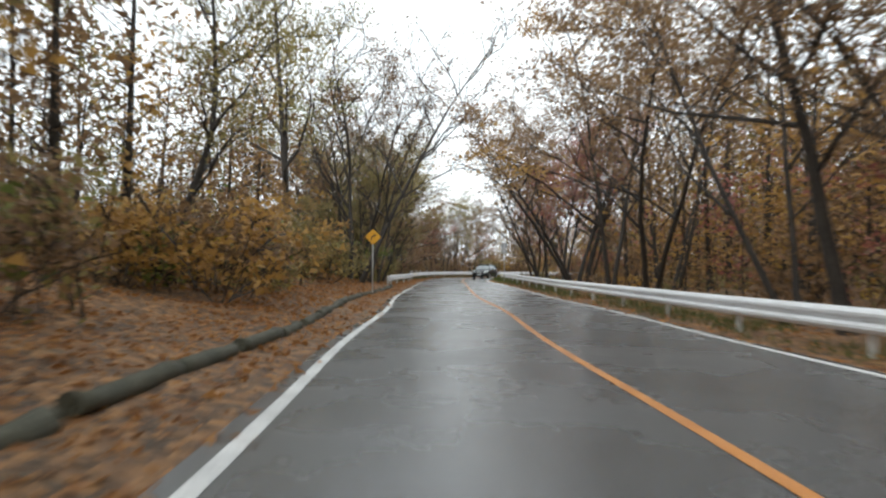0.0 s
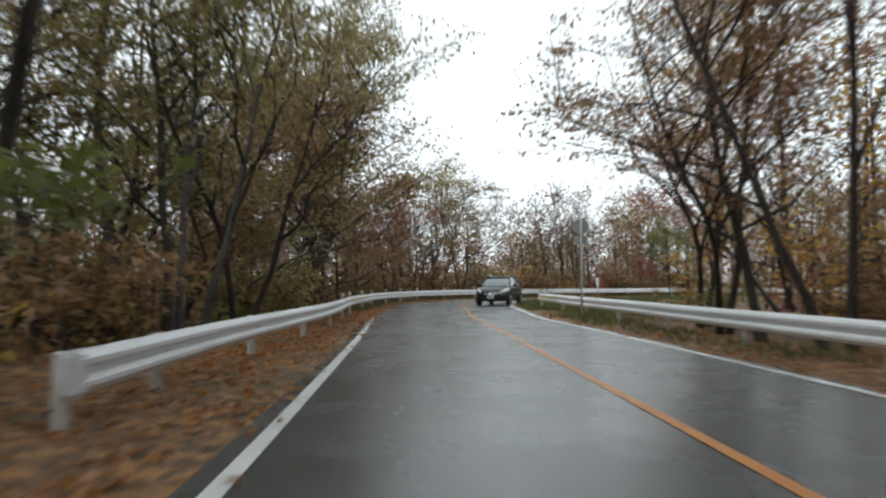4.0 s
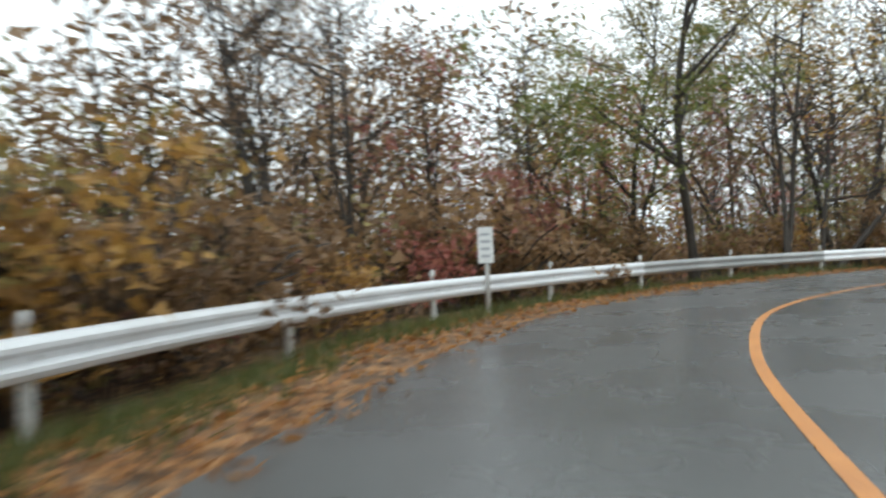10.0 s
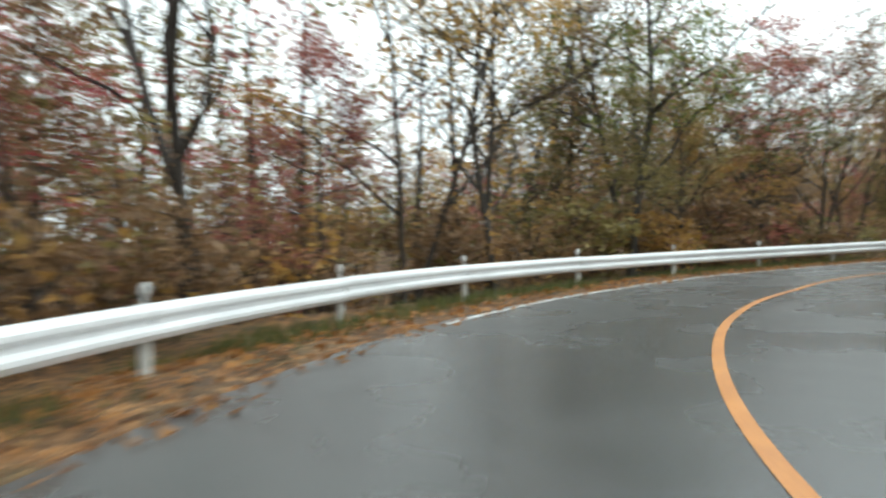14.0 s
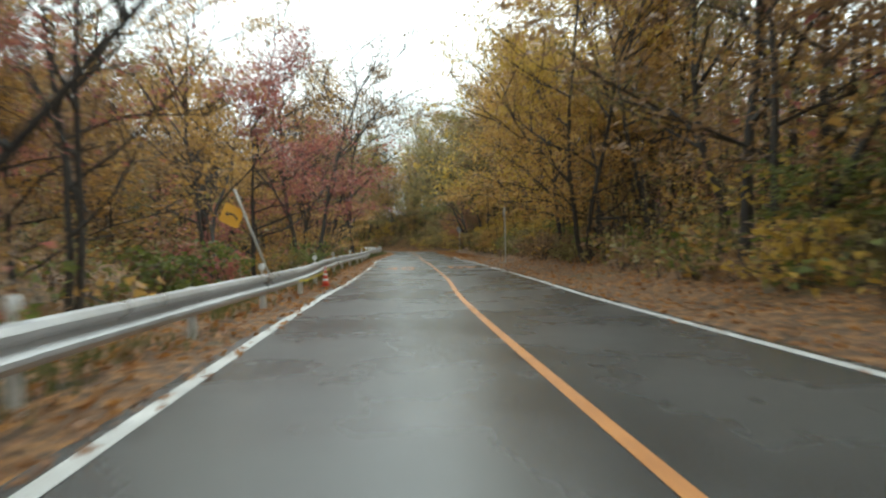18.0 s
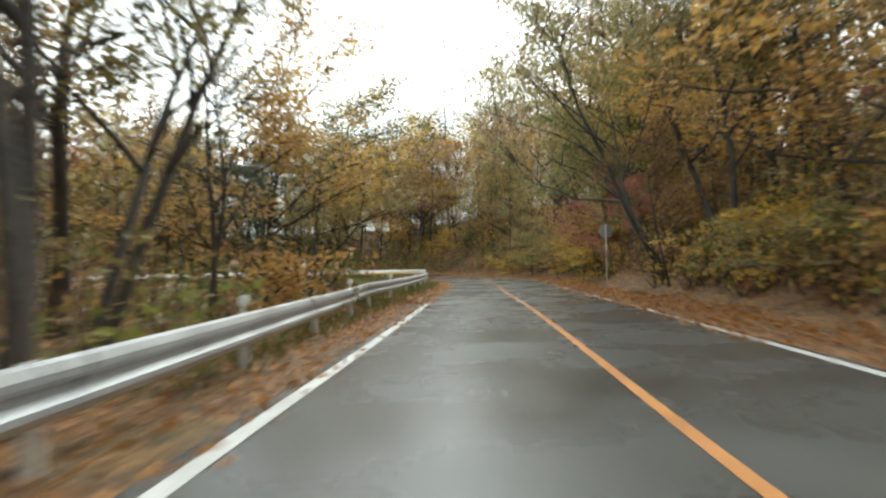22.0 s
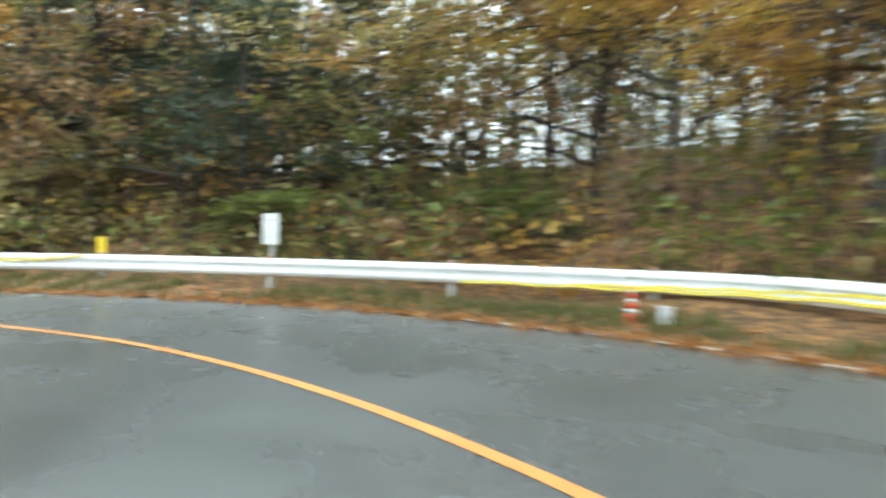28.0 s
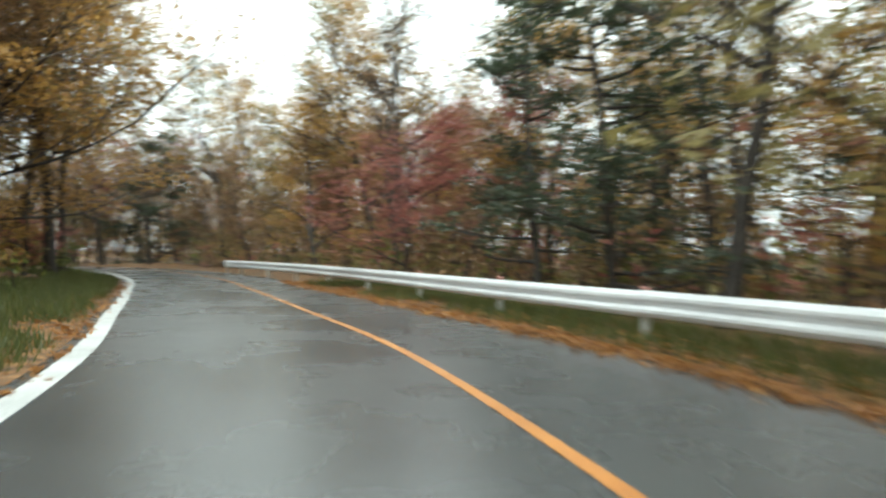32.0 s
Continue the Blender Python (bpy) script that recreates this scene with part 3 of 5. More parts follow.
LEAF_WORDS = {"russet_leaves": "russet-brown", "olive_leaves": "olive-brown", "yellow_leaves": "golden-yellow", "crimson_leaves": "crimson", "scarlet_leaves": "bright scarlet", "orange_leaves": "orange",
              "green_leaves": "dull green", "evergreen_needles": "dark green"}
KIND_WORDS = {"tall": "tall broad-leaved tree with thinning {} leaves", "vase": "two-stemmed spreading tree with sparse {} leaves", "bare": "nearly bare dark tree with a few {} leaves",
              "full": "low spreading tree with dense {} autumn leaves", "slim": "slim young tree with {} leaves", "bush": "low bushy shrub with {} leaves", "spray": "broad low shrub with layered {} leaves",
              "fir": "dense evergreen tree with {} needles"}


def plant(kind, x, y, leaf, size=1.0, lean=(0, 0), sink=0.05):
    """A tree or shrub; lean: how far its top leans in x and y, in degrees."""
    wood, crown = random.choice(KINDS[kind])
    shrub = kind in ("bush", "spray")
    root = tagged(new("shrub" if shrub else "tree"), KIND_WORDS[kind].format(LEAF_WORDS[leaf.name]), "shrub" if shrub else "tree", "shrubs of the wood" if shrub else "trees of the wood")
    part("stem" if shrub else "trunk", wood, None, root)
    c = part("crown", crown, None, root)
    c.material_slots[0].link = "OBJECT"
    c.material_slots[0].material = leaf
    m = Matrix.Translation((x, y, land_at(x, y) - sink)) @ Euler((radians(-lean[1]), radians(lean[0]), 0)).to_matrix().to_4x4() @ pose(0, 0, 0, 0, 0, random.uniform(0, 360))
    root.matrix_basis = m @ Matrix.Diagonal((size, size, size * random.uniform(0.9, 1.1), 1))
    return root


def choose(mix):
    names = list(mix)
    return random.choices(names, [mix[n] for n in names])[0]


BROWN_MIX = {RUSSET: 6, OLIVE: 3, ORANGE: 1.2, GREEN: 0.2}
# from, to, side, chance of each kind and leaf, nearest row, trees to a square metre, size, lean towards the road
WOODS = [
    ((25, -40), (3, 44), -1, {"tall": 4, "vase": 4, "slim": 3, "bare": 4}, BROWN_MIX, 3.8, 0.056, 1.08, 3),
    ((25, -40), (2, 57), 1, {"tall": 2, "vase": 6, "bare": 2}, {RUSSET: 5, ORANGE: 2, OLIVE: 0.5, CRIMSON: 2.6}, 2.6, 0.043, 0.95, 10),
    ((3, 44), (-0.9, 69), -1, {"tall": 6, "vase": 3, "slim": 2, "full": 2}, {RUSSET: 5, OLIVE: 4, GREEN: 1.2}, 2.8, 0.085, 1.05, 0),
    ((-0.9, 69), (17, 93), -1, {"vase": 2, "bare": 8, "full": 0.8}, {RUSSET: 7, OLIVE: 2, CRIMSON: 1.0, GREEN: 0.2}, 4.0, 0.075, 0.86, 0),
    ((17, 93), (44, 70), -1, {"tall": 1.5, "vase": 3, "bare": 5, "slim": 1.5, "full": 1.5}, {RUSSET: 6, OLIVE: 3, CRIMSON: 1.2, ORANGE: 1, GREEN: 0.5}, 3.6, 0.10, 1.0, 0),
    ((44, 70), (56, 26), -1, {"vase": 3, "slim": 2, "full": 2.5, "bare": 4}, {RUSSET: 4, ORANGE: 2.5, CRIMSON: 2.2, OLIVE: 1.6}, 2.8, 0.042, 0.88, 2),
    ((56, 26), (63, 2), -1, {"slim": 1, "bare": 6}, {RUSSET: 3, OLIVE: 3}, 4.2, 0.032, 0.75, 0),
    ((42, 76), (58, 20), 1, {"tall": 5, "vase": 4, "full": 3}, {ORANGE: 4.5, YELLOW: 1.4, OLIVE: 2.5, RUSSET: 5}, 3.0, 0.075, 1.08, 9),
    ((58, 20), (76, -28), 1, {"tall": 4, "vase": 4, "full": 3, "slim": 1}, {OLIVE: 4, YELLOW: 1.2, RUSSET: 4, ORANGE: 3.4, GREEN: 1.4}, 2.9, 0.11, 1.2, 7),
    ((76, -28), (84, -30.2), 1, {"tall": 3, "slim": 1.5, "fir": 0.8, "full": 6}, {OLIVE: 4, RUSSET: 3, YELLOW: 1.8, GREEN: 1.6, ORANGE: 3.4}, 4.0, 0.24, 1.3, 0),
    ((84, -30.2), (95, -23), 1, {"tall": 4, "slim": 1.5, "fir": 8.0, "full": 2, "bare": 1}, {OLIVE: 3, RUSSET: 5, YELLOW: 0.3, GREEN: 1.6, ORANGE: 1.5}, 4.0, 0.15, 1.15, 0),
    ((90, -28), (99, -13), 1, {"tall": 4, "slim": 3, "fir": 1.6, "full": 1, "bare": 3}, {RUSSET: 4, OLIVE: 3, CRIMSON: 1.2, ORANGE: 2}, 3.0, 0.07, 1.0, 0),
    ((95, -23), (79.5, 46), 1, {"tall": 5, "vase": 2, "slim": 3, "full": 2, "fir": 1.6, "bare": 2}, {RUSSET: 5, ORANGE: 3, CRIMSON: 1.8, OLIVE: 2.5}, 2.8, 0.075, 1.05, 2),
    ((97, -19), (79.5, 46), -1, {"tall": 4, "vase": 2, "full": 4}, {ORANGE: 3, OLIVE: 3, RUSSET: 4, YELLOW: 1}, 4.0, 0.06, 1.1, 4),
]
rng = random.Random(7)
# ground kept clear round the signs, towards those who read them
OPEN_GROUND = [(x + k * ux, y + k * uy) for x, y, ux, uy in (
    (6.35, 93.8, -0.2, -1), (5.15, 23.6, 0.3, -1), (53.2, 53.3, -0.4, 1), (48.45, 68.3, -0.6, 1), (60.85, -8.5, 0.1, 1), (50.5, 32.3, 0.2, 1), (90.2, -34.8, -0.4, 1), (5.2, 55.6, -0.2, -1), (33.5, 99.8, -0.95, -0.3)) for k in (0, 1.3, 2.6, 4.0, 5.5, 7.5, 9.5)]
SPOTS = {}


def free(x, y, gap):
    """Whether a place is clear of the others so far; if so it is taken."""
    cx, cy = int(x // 3), int(y // 3)
    for i in (-1, 0, 1):
        for j in (-1, 0, 1):
            for (u, v) in SPOTS.get((cx + i, cy + j), ()):
                if (u - x) ** 2 + (v - y) ** 2 < gap * gap:
                    return False
    SPOTS.setdefault((cx, cy), []).append((x, y))
    return True


def sow(a, c, side, near, far, density, power=1.6):
    """Random places beside a stretch of the road, clear of every other stretch: x, y, distance, way to the road."""
    s0, s1 = along(*a), along(*c)
    n = int((s1 - s0) * (far - near) * density)
    k = np.array([int(rng.uniform(s0, s1) / 0.5) for _ in range(n)])
    e = np.array([near + (far - near) * rng.random() ** power for _ in range(n)])
    p = CENTRE[k] + C_SIDE[k] * side * (np.where(side > 0, RIGHT[k], LEFT[k]) + e)[:, None]
    _, true, _ = place(p)
    return [(x, y, d, -side * w) for (x, y), d, w in zip(p, true, C_SIDE[k]) if d > near * 0.95 and not (side < 0 and 62 < x < 94 and -30 < y < 4)
            and min((x - u) ** 2 + (y - v) ** 2 for u, v in OPEN_GROUND) > 2.6]


# trees that stand out: kind, place, leaf, size, lean
for kind, x, y, leaf, size, lean in [
        ("full", 36.4, 99.3, SCARLET, 1.25, (0, -3)), ("full", 39.0, 100.4, SCARLET, 0.95, (4, -4)), ("full", 11.4, 99.6, CRIMSON, 0.5, (0, 0)), ("full", 41.6, 93.2, CRIMSON, 0.7, (0, 0)), ("bare", 62.2, 21.9, OLIVE, 1.15, (2, 0)), ("fir", 107.5, 3.5, FIR, 0.85, (0, 0)), ("vase", 8.3, 52.8, ORANGE, 0.85, (-10, -3)),
        ("bare", 0.75, 34.7, RUSSET, 1.05, (-4, 0)), ("bare", 1.7, 30.6, RUSSET, 1.25, (10, 0)), ("full", 3.0, 21.6, OLIVE, 0.42, (6, 0)), ("full", 1.0, 24.0, ORANGE, 0.45, (6, 0)), ("full", 3.6, 17.6, ORANGE, 0.36, (0, 0)), ("vase", 65.4, 17.9, OLIVE, 0.95, (0, 0)), ("tall", 45.6, 35.5, ORANGE, 1.05, (-10, 4)),
        ("full", 57.0, 46.2, CRIMSON, 0.95, (-4, 0)), ("bare", 57.6, 40.6, RUSSET, 1.0, (-4, 0)), ("full", 61.4, 30.2, CRIMSON, 0.75, (-4, 0)), ("vase", 46.4, 41.2, YELLOW, 1.0, (8, 2)), ("full", 56.6, 57.2, ORANGE, 0.9, (0, 0)), ("full", 61.0, 38.0, ORANGE, 0.9, (-4, 0)), ("full", 78.3, -38.3, YELLOW, 0.5, (0, 0)), ("full", 72.5, -34.2, YELLOW, 0.26, (0, 0)),
        ("tall", -7.6, 64.5, OLIVE, 1.05, (8, 0)), ("tall", -8.4, 71.5, RUSSET, 0.62, (0, 0)), ("tall", 91.4, 14.2, OLIVE, 1.2, (3, -2)), ("tall", 90.6, 19.4, ORANGE, 1.15, (4, 0)), ("tall", 89.6, 9.4, RUSSET, 1.15, (0, 0)), ("tall", 86.8, 24.5, OLIVE, 1.25, (2, 0)), ("full", 91.2, 11.6, ORANGE, 0.75, (0, 0)), ("vase", 14.0, 29.4, ORANGE, 1.2, (-9, -3)), ("tall", -6.6, 61.5, OLIVE, 1.1, (5, 0)), ("full", -7.6, 66.5, RUSSET, 1.2, (0, 0)), ("full", -7.0, 63.2, RUSSET, 1.3, (3, 3)), ("full", -10.5, 64.5, RUSSET, 1.6, (0, 0)), ("full", -10.5, 70.5, OLIVE, 1.35, (0, 0)), ("full", -9.8, 59.5, RUSSET, 1.5, (0, 0)), ("full", -13.5, 67, RUSSET, 1.7, (0, 0)), ("full", -9.0, 75.5, RUSSET, 1.05, (0, 0)), ("full", 90.5, -0.5, ORANGE, 0.95, (8, 0)), ("full", 90.2, 4.6, RUSSET, 1.4, (4, 0)), ("full", 90.8, 9.2, ORANGE, 1.5, (4, 0)), ("full", 88.2, 13.0, RUSSET, 1.6, (0, 0)), ("full", 89.8, 17.2, OLIVE, 1.5, (0, 0)), ("full", 86.5, 22.0, RUSSET, 1.6, (0, 0)),
        ("full", 91.0, -41.0, OLIVE, 1.3, (0, 0)), ("full", 88.0, -42.4, ORANGE, 1.4, (0, 0)), ("full", 85.2, -40.6, YELLOW, 1.15, (0, 0)), ("full", 82.6, -41.6, ORANGE, 1.3, (0, 0)), ("fir", 96.4, -43.8, FIR, 1.15, (0, 0)), ("fir", 95.0, -36.6, FIR, 1.1, (0, 0)), ("fir", 98.0, -37.6, FIR, 1.15, (0, 0)), ("fir", 93.0, -39.4, FIR, 1.05, (0, 0)),
        ("fir", 104.0, -36.2, FIR, 1.3, (0, 0)), ("fir", 101.0, -38.2, FIR, 1.35, (0, 0)), ("fir", 106.2, -39.0, FIR, 1.4, (0, 0)), ("fir", 99.0, -41.2, FIR, 1.4, (0, 0)), ("fir", 107.6, -8.0, FIR, 1.1, (0, 0)), ("fir", 108.8, -5.4, FIR, 1.2, (0, 0)),
        ("full", 61.0, -13.2, CRIMSON, 0.7, (8, 0)), ("full", 58.6, -6.0, CRIMSON, 0.55, (8, 0)), ("full", 58.0, 0.5, RUSSET, 0.6, (8, 0)), ("full", 63.0, -18.6, ORANGE, 0.6, (8, 4)), ("full", 65.2, -22.8, OLIVE, 0.5, (6, 4)), ("full", 68.0, -28.4, OLIVE, 0.6, (4, 4))]:
    random.seed(int(x * 50) + int(y * 70))
    free(x, y, 0.1)
    plant(kind, x, y, leaf, size, lean)

# broad low shrubs on the cut bank and behind the second bend
for n, (px, py, away, leaf) in enumerate([
        (54.6, 31.5, 4.6, YELLOW), (55.5, 28.3, 3.8, OLIVE), (56.4, 25.3, 5.0, YELLOW), (57.2, 22.6, 3.4, GREEN), (58.1, 19.4, 4.4, YELLOW), (58.8, 16.8, 3.2, ORANGE), (59.6, 14.2, 4.6, YELLOW),
        (60.6, 10.7, 3.0, OLIVE), (61.7, 6.8, 3.8, YELLOW), (62.7, 3.4, 4.6, GREEN), (63.8, -0.5, 5.4, ORANGE), (64.8, -4.0, 5.0, YELLOW), (65.7, -7.6, 5.4, GREEN), (67.0, -12.2, 2.6, YELLOW),
        (68.0, -15.0, 3.6, YELLOW), (69.0, -17.7, 2.4, GREEN), (70.2, -20.4, 3.2, YELLOW), (71.4, -22.8, 2.6, YELLOW), (73.0, -25.0, 3.0, GREEN), (75.0, -27.3, 2.8, YELLOW),
        (86.0, -30.0, 5.8, GREEN), (89.0, -28.8, 5.6, GREEN), (92.2, -26.0, 5.2, OLIVE), (46.4, 62.0, 6.0, YELLOW), (48.5, 55.0, 5.5, GREEN)]):
    random.seed(n + 40)
    k = int(along(px, py) / 0.5)
    x, y = CENTRE[k] + C_SIDE[k] * (RIGHT[k] + away)
    free(x, y, 0.1)
    plant("spray", x, y, leaf, random.uniform(0.75, 1.25), (-C_SIDE[k][0] * 14, -C_SIDE[k][1] * 14))

# spreading trees that arch over the second stretch from its bank
for n, (px, py, away, leaf, size) in enumerate([(45.2, 66.0, 6.0, RUSSET, 1.5), (47.3, 59.0, 5.2, ORANGE, 1.45), (49.4, 51.5, 6.2, RUSSET, 1.6), (51.6, 43.2, 5.0, ORANGE, 1.5), (53.6, 35.5, 5.4, YELLOW, 1.5), (54.8, 30.8, 6.4, ORANGE, 1.6),
                                                (57.6, 21.2, 6.0, RUSSET, 1.5), (59.6, 14.2, 6.4, ORANGE, 1.5), (61.7, 6.8, 6.0, OLIVE, 1.5), (64.8, -4.0, 6.6, ORANGE, 1.4), (68.0, -15.0, 6.0, OLIVE, 1.4)]):
    random.seed(n + 140)
    k = int(along(px, py) / 0.5)
    x, y = CENTRE[k] + C_SIDE[k] * (RIGHT[k] + away)
    free(x, y, 0.1)
    plant("full", x, y, leaf, size, (-C_SIDE[k][0] * 9, -C_SIDE[k][1] * 9))

wanted = []
for a, c, side, kinds, leaves, near, density, size, lean in WOODS:
    for x, y, d, way in sow(a, c, side, near, 34, density, 1.0 if a[0] in (76, 84) else 1.6):
        if min((x - u) ** 2 + (y - v) ** 2 for u, v in OPEN_GROUND) > 6.5 and free(x, y, 1.8):
            wanted.append((d, x, y, way, kinds, leaves, size, lean, d * {58: 0.65, 76: 0.7, 84: 0.7, 90: 0.6, 95: 0.65, 97: 0.65, 25: 1.25}.get(a[0], 1)))
wanted.sort(key=lambda row: row[8])
FAR_TREES = []
for n, (d, x, y, way, kinds, leaves, size, lean, _) in enumerate(wanted):
    random.seed(int(x * 100) * 7919 + int(y * 100))
    kind, leaf, size = choose(kinds), choose(leaves), size * random.uniform(0.78, 1.2)
    if kind == "fir":
        leaf = FIR
    if n < 278:
        amount = lean * max(0.0, 1 - d / 12)
        plant(kind, x, y, leaf, size, (way[0] * amount + random.gauss(0, 3.5), way[1] * amount + random.gauss(0, 3.5)))
    else:
        FAR_TREES.append((x, y, leaf, size))

# the wood farther off, too dense to tell tree from tree
LEAVES = [RUSSET, OLIVE, ORANGE, CRIMSON, YELLOW, GREEN, FIR, BARK]
for a, c, side, kinds, leaves, near, density, size, lean in WOODS:
    for x, y, d, way in sow(a, c, side, 14, 62, {-0.9: 0.11, 17: 0.11, 3: 0.05, 42: 0.07, 58: 0.06, 76: 0.22, 84: 0.18, 90: 0.08, 95: 0.04, 97: 0.045}.get(a[0], 0.026 if side < 0 else 0.045), {-0.9: 1.0, 17: 1.0, 76: 0.8, 84: 0.8, 90: 0.8}.get(a[0], 1.2)):
        if d > 14 and free(x, y, 2.2):
            FAR_TREES.append((x, y, FIR if a[0] in (76, 84) and rng.random() < 0.4 else choose(leaves), size * rng.uniform(0.85, 1.25) * ((0.85 if x < 4 else 1.05) if -2 < a[0] < 20 else 1)))

for _ in range(190):
    x, y = rng.uniform(72, 112), rng.uniform(28, 78)
    if place([(x, y)])[1][0] > 3 and free(x, y, 2.2):
        FAR_TREES.append((x, y, choose({OLIVE: 4, RUSSET: 4, ORANGE: 2, FIR: 2}), rng.uniform(0.9, 1.3)))


def stick_quads(p, q, r):
    """Two crossed thin strips from p to q for far stems."""
    d = q - p
    d = d / np.linalg.norm(d, axis=1)[:, None]
    a = np.cross(d, (0.3, 0.9, 0.2))
    a /= np.linalg.norm(a, axis=1)[:, None]
    c = np.cross(d, a)
    r = np.asarray(r)[:, None]
    return np.concatenate([np.stack([p - w * r, p + w * r, q], 1).reshape(-1, 3) for w in (a, c)])


def far_wood():
    g = np.random.RandomState(3)
    verts, index = [], []
    pos = np.array([(x, y) for x, y, _, _ in FAR_TREES])
    ground = land(pos[:, 0], pos[:, 1])
    for (x, y, leaf, size), z in zip(FAR_TREES, ground):
        h = 11.5 * size * g.uniform(0.8, 1.1)
        base, head = np.array([x, y, z - 0.3]), np.array([x + g.normal(0, 0.5), y + g.normal(0, 0.5), z + h])
        n = 34
        f = g.uniform(0.12, 0.97, n)
        p = base + (head - base) * f[:, None]
        ang = g.uniform(0, 6.28, n)
        ln = 3.6 * size * (1.15 - 0.8 * f) * g.uniform(0.6, 1.1, n)
        q = p + np.stack([np.cos(ang) * ln, np.sin(ang) * ln, ln * g.uniform(0.3, 1.0, n)], 1)
        sticks = np.concatenate([stick_quads(base[None], head[None], [0.13 * size]), stick_quads(p, q, np.full(n, 0.022))])
        verts.append(sticks)
        index += [7] * (len(sticks) // 3)
        m = 800 if y < -33 else 520
        k = g.randint(0, n, m)
        c = p[k] + (q[k] - p[k]) * g.uniform(0.25, 1.15, (m, 1)) + g.normal(0, 0.4, (m, 3))
        verts.append(leaves_at(g, c, np.full(m, 0.29), 0.4, 3))
        index += [LEAVES.index(leaf)] * m
    tagged(new("far_wood", quads("far_wood", np.concatenate(verts), LEAVES, index, 3)), "dense autumn wood of brown and russet trees", "wood", kind="stuff")


far_wood()

# ---------------------------------------------------------------- shrubs, undergrowth, fallen leaves and grass
# from, to, side, leaves, nearest row, clumps to a square metre, height
BRUSH = [
    ((25, -40), (3, 44), -1, {RUSSET: 5, OLIVE: 4, ORANGE: 2, YELLOW: 1.6, GREEN: 1.2}, 3.2, 0.42, 1.6), ((25, -40), (2, 57), 1, {RUSSET: 5, OLIVE: 2, ORANGE: 1}, 3.0, 0.10, 0.9),
    ((3, 44), (-1, 80), -1, {RUSSET: 5, OLIVE: 3, GREEN: 1}, 3.3, 0.5, 1.6), ((-1, 80), (44, 70), -1, {RUSSET: 7, OLIVE: 2.2, CRIMSON: 0.8, GREEN: 0.9, ORANGE: 1.4}, 3.5, 0.75, 1.8),
    ((44, 70), (68, -8), -1, {RUSSET: 3, OLIVE: 4, ORANGE: 1.5, CRIMSON: 0.6, GREEN: 4}, 1.9, 0.34, 1.2), ((42, 76), (57, 22), 1, {RUSSET: 4, ORANGE: 1.5, OLIVE: 4, GREEN: 2, YELLOW: 0.8}, 2.2, 0.6, 0.9),
    ((57, 22), (76, -28), 1, {RUSSET: 3.4, OLIVE: 4, YELLOW: 3.6, GREEN: 4, ORANGE: 3.4, CRIMSON: 1.4}, 2.6, 1.0, 1.2), ((76, -28), (95, -23), 1, {OLIVE: 4, RUSSET: 3, GREEN: 3, YELLOW: 0.5, ORANGE: 1}, 3.2, 1.6, 1.2),
    ((95, -23), (91, 40), 1, {RUSSET: 4, OLIVE: 3, GREEN: 2, CRIMSON: 0.6}, 3.0, 0.5, 1.3), ((95, -22), (93, 30), -1, {OLIVE: 3, RUSSET: 4, ORANGE: 2, GREEN: 1}, 3.0, 0.3, 1.2),
    ((70, -20), (95, -22), -1, {OLIVE: 3, RUSSET: 3, GREEN: 2}, 2.5, 0.06, 0.6)]

shrubs, clumps = [], []
for a, c, side, leaves, near, density, height in BRUSH:
    random.seed(len(clumps) + 5)
    for x, y, d, _ in sow(a, c, side, near, 30, density, 1.5):
        leaf = choose(leaves)
        if d < near + 4 and rng.random() < 0.30 and len(shrubs) < 260 and free(x, y, 0.9):
            shrubs.append((x, y, leaf, height))
        else:
            clumps.append((x, y, leaf, height))
for x, y, leaf, height in shrubs:
    random.seed(int(x * 90) * 31 + int(y * 90))
    plant("bush", x, y, leaf, height * random.uniform(0.45, 1.0), (random.gauss(0, 5), random.gauss(0, 5)))


def undergrowth():
    g = np.random.RandomState(5)
    pos = np.array([(x, y) for x, y, _, _ in clumps])
    ground = land(pos[:, 0], pos[:, 1])
    verts, index = [], []
    for (x, y, leaf, height), z in zip(clumps, ground):
        h = height * g.uniform(0.5, 1.5)
        n = 34
        r = g.uniform(0.35, 0.8)
        up = g.uniform(0, 1, n) ** 0.8
        c = np.stack([x + g.normal(0, r * 0.6, n), y + g.normal(0, r * 0.6, n), z + up * h], 1)
        verts.append(leaves_at(g, c, np.full(n, 0.19), 0.35, 3))
        index += [LEAVES.index(leaf)] * n
        m = 4
        p = np.stack([x + g.normal(0, r * 0.4, m), y + g.normal(0, r * 0.4, m), np.full(m, z - 0.1)], 1)
        q = p + np.stack([g.normal(0, 0.35, m), g.normal(0, 0.35, m), h * g.uniform(0.7, 1.5, m)], 1)
        if g.random_sample() < 0.2:
            q[0] = p[0] + (g.normal(0, 0.5), g.normal(0, 0.5), g.uniform(3, 6.5))
        verts.append(stick_quads(p, q, [0.022, 0.01, 0.008, 0.008]))
        index += [7] * (2 * m)
    tagged(new("undergrowth", quads("undergrowth", np.concatenate(verts), LEAVES, index, 3)), "tangled brown undergrowth and saplings of the wood", "undergrowth", kind="stuff")


undergrowth()


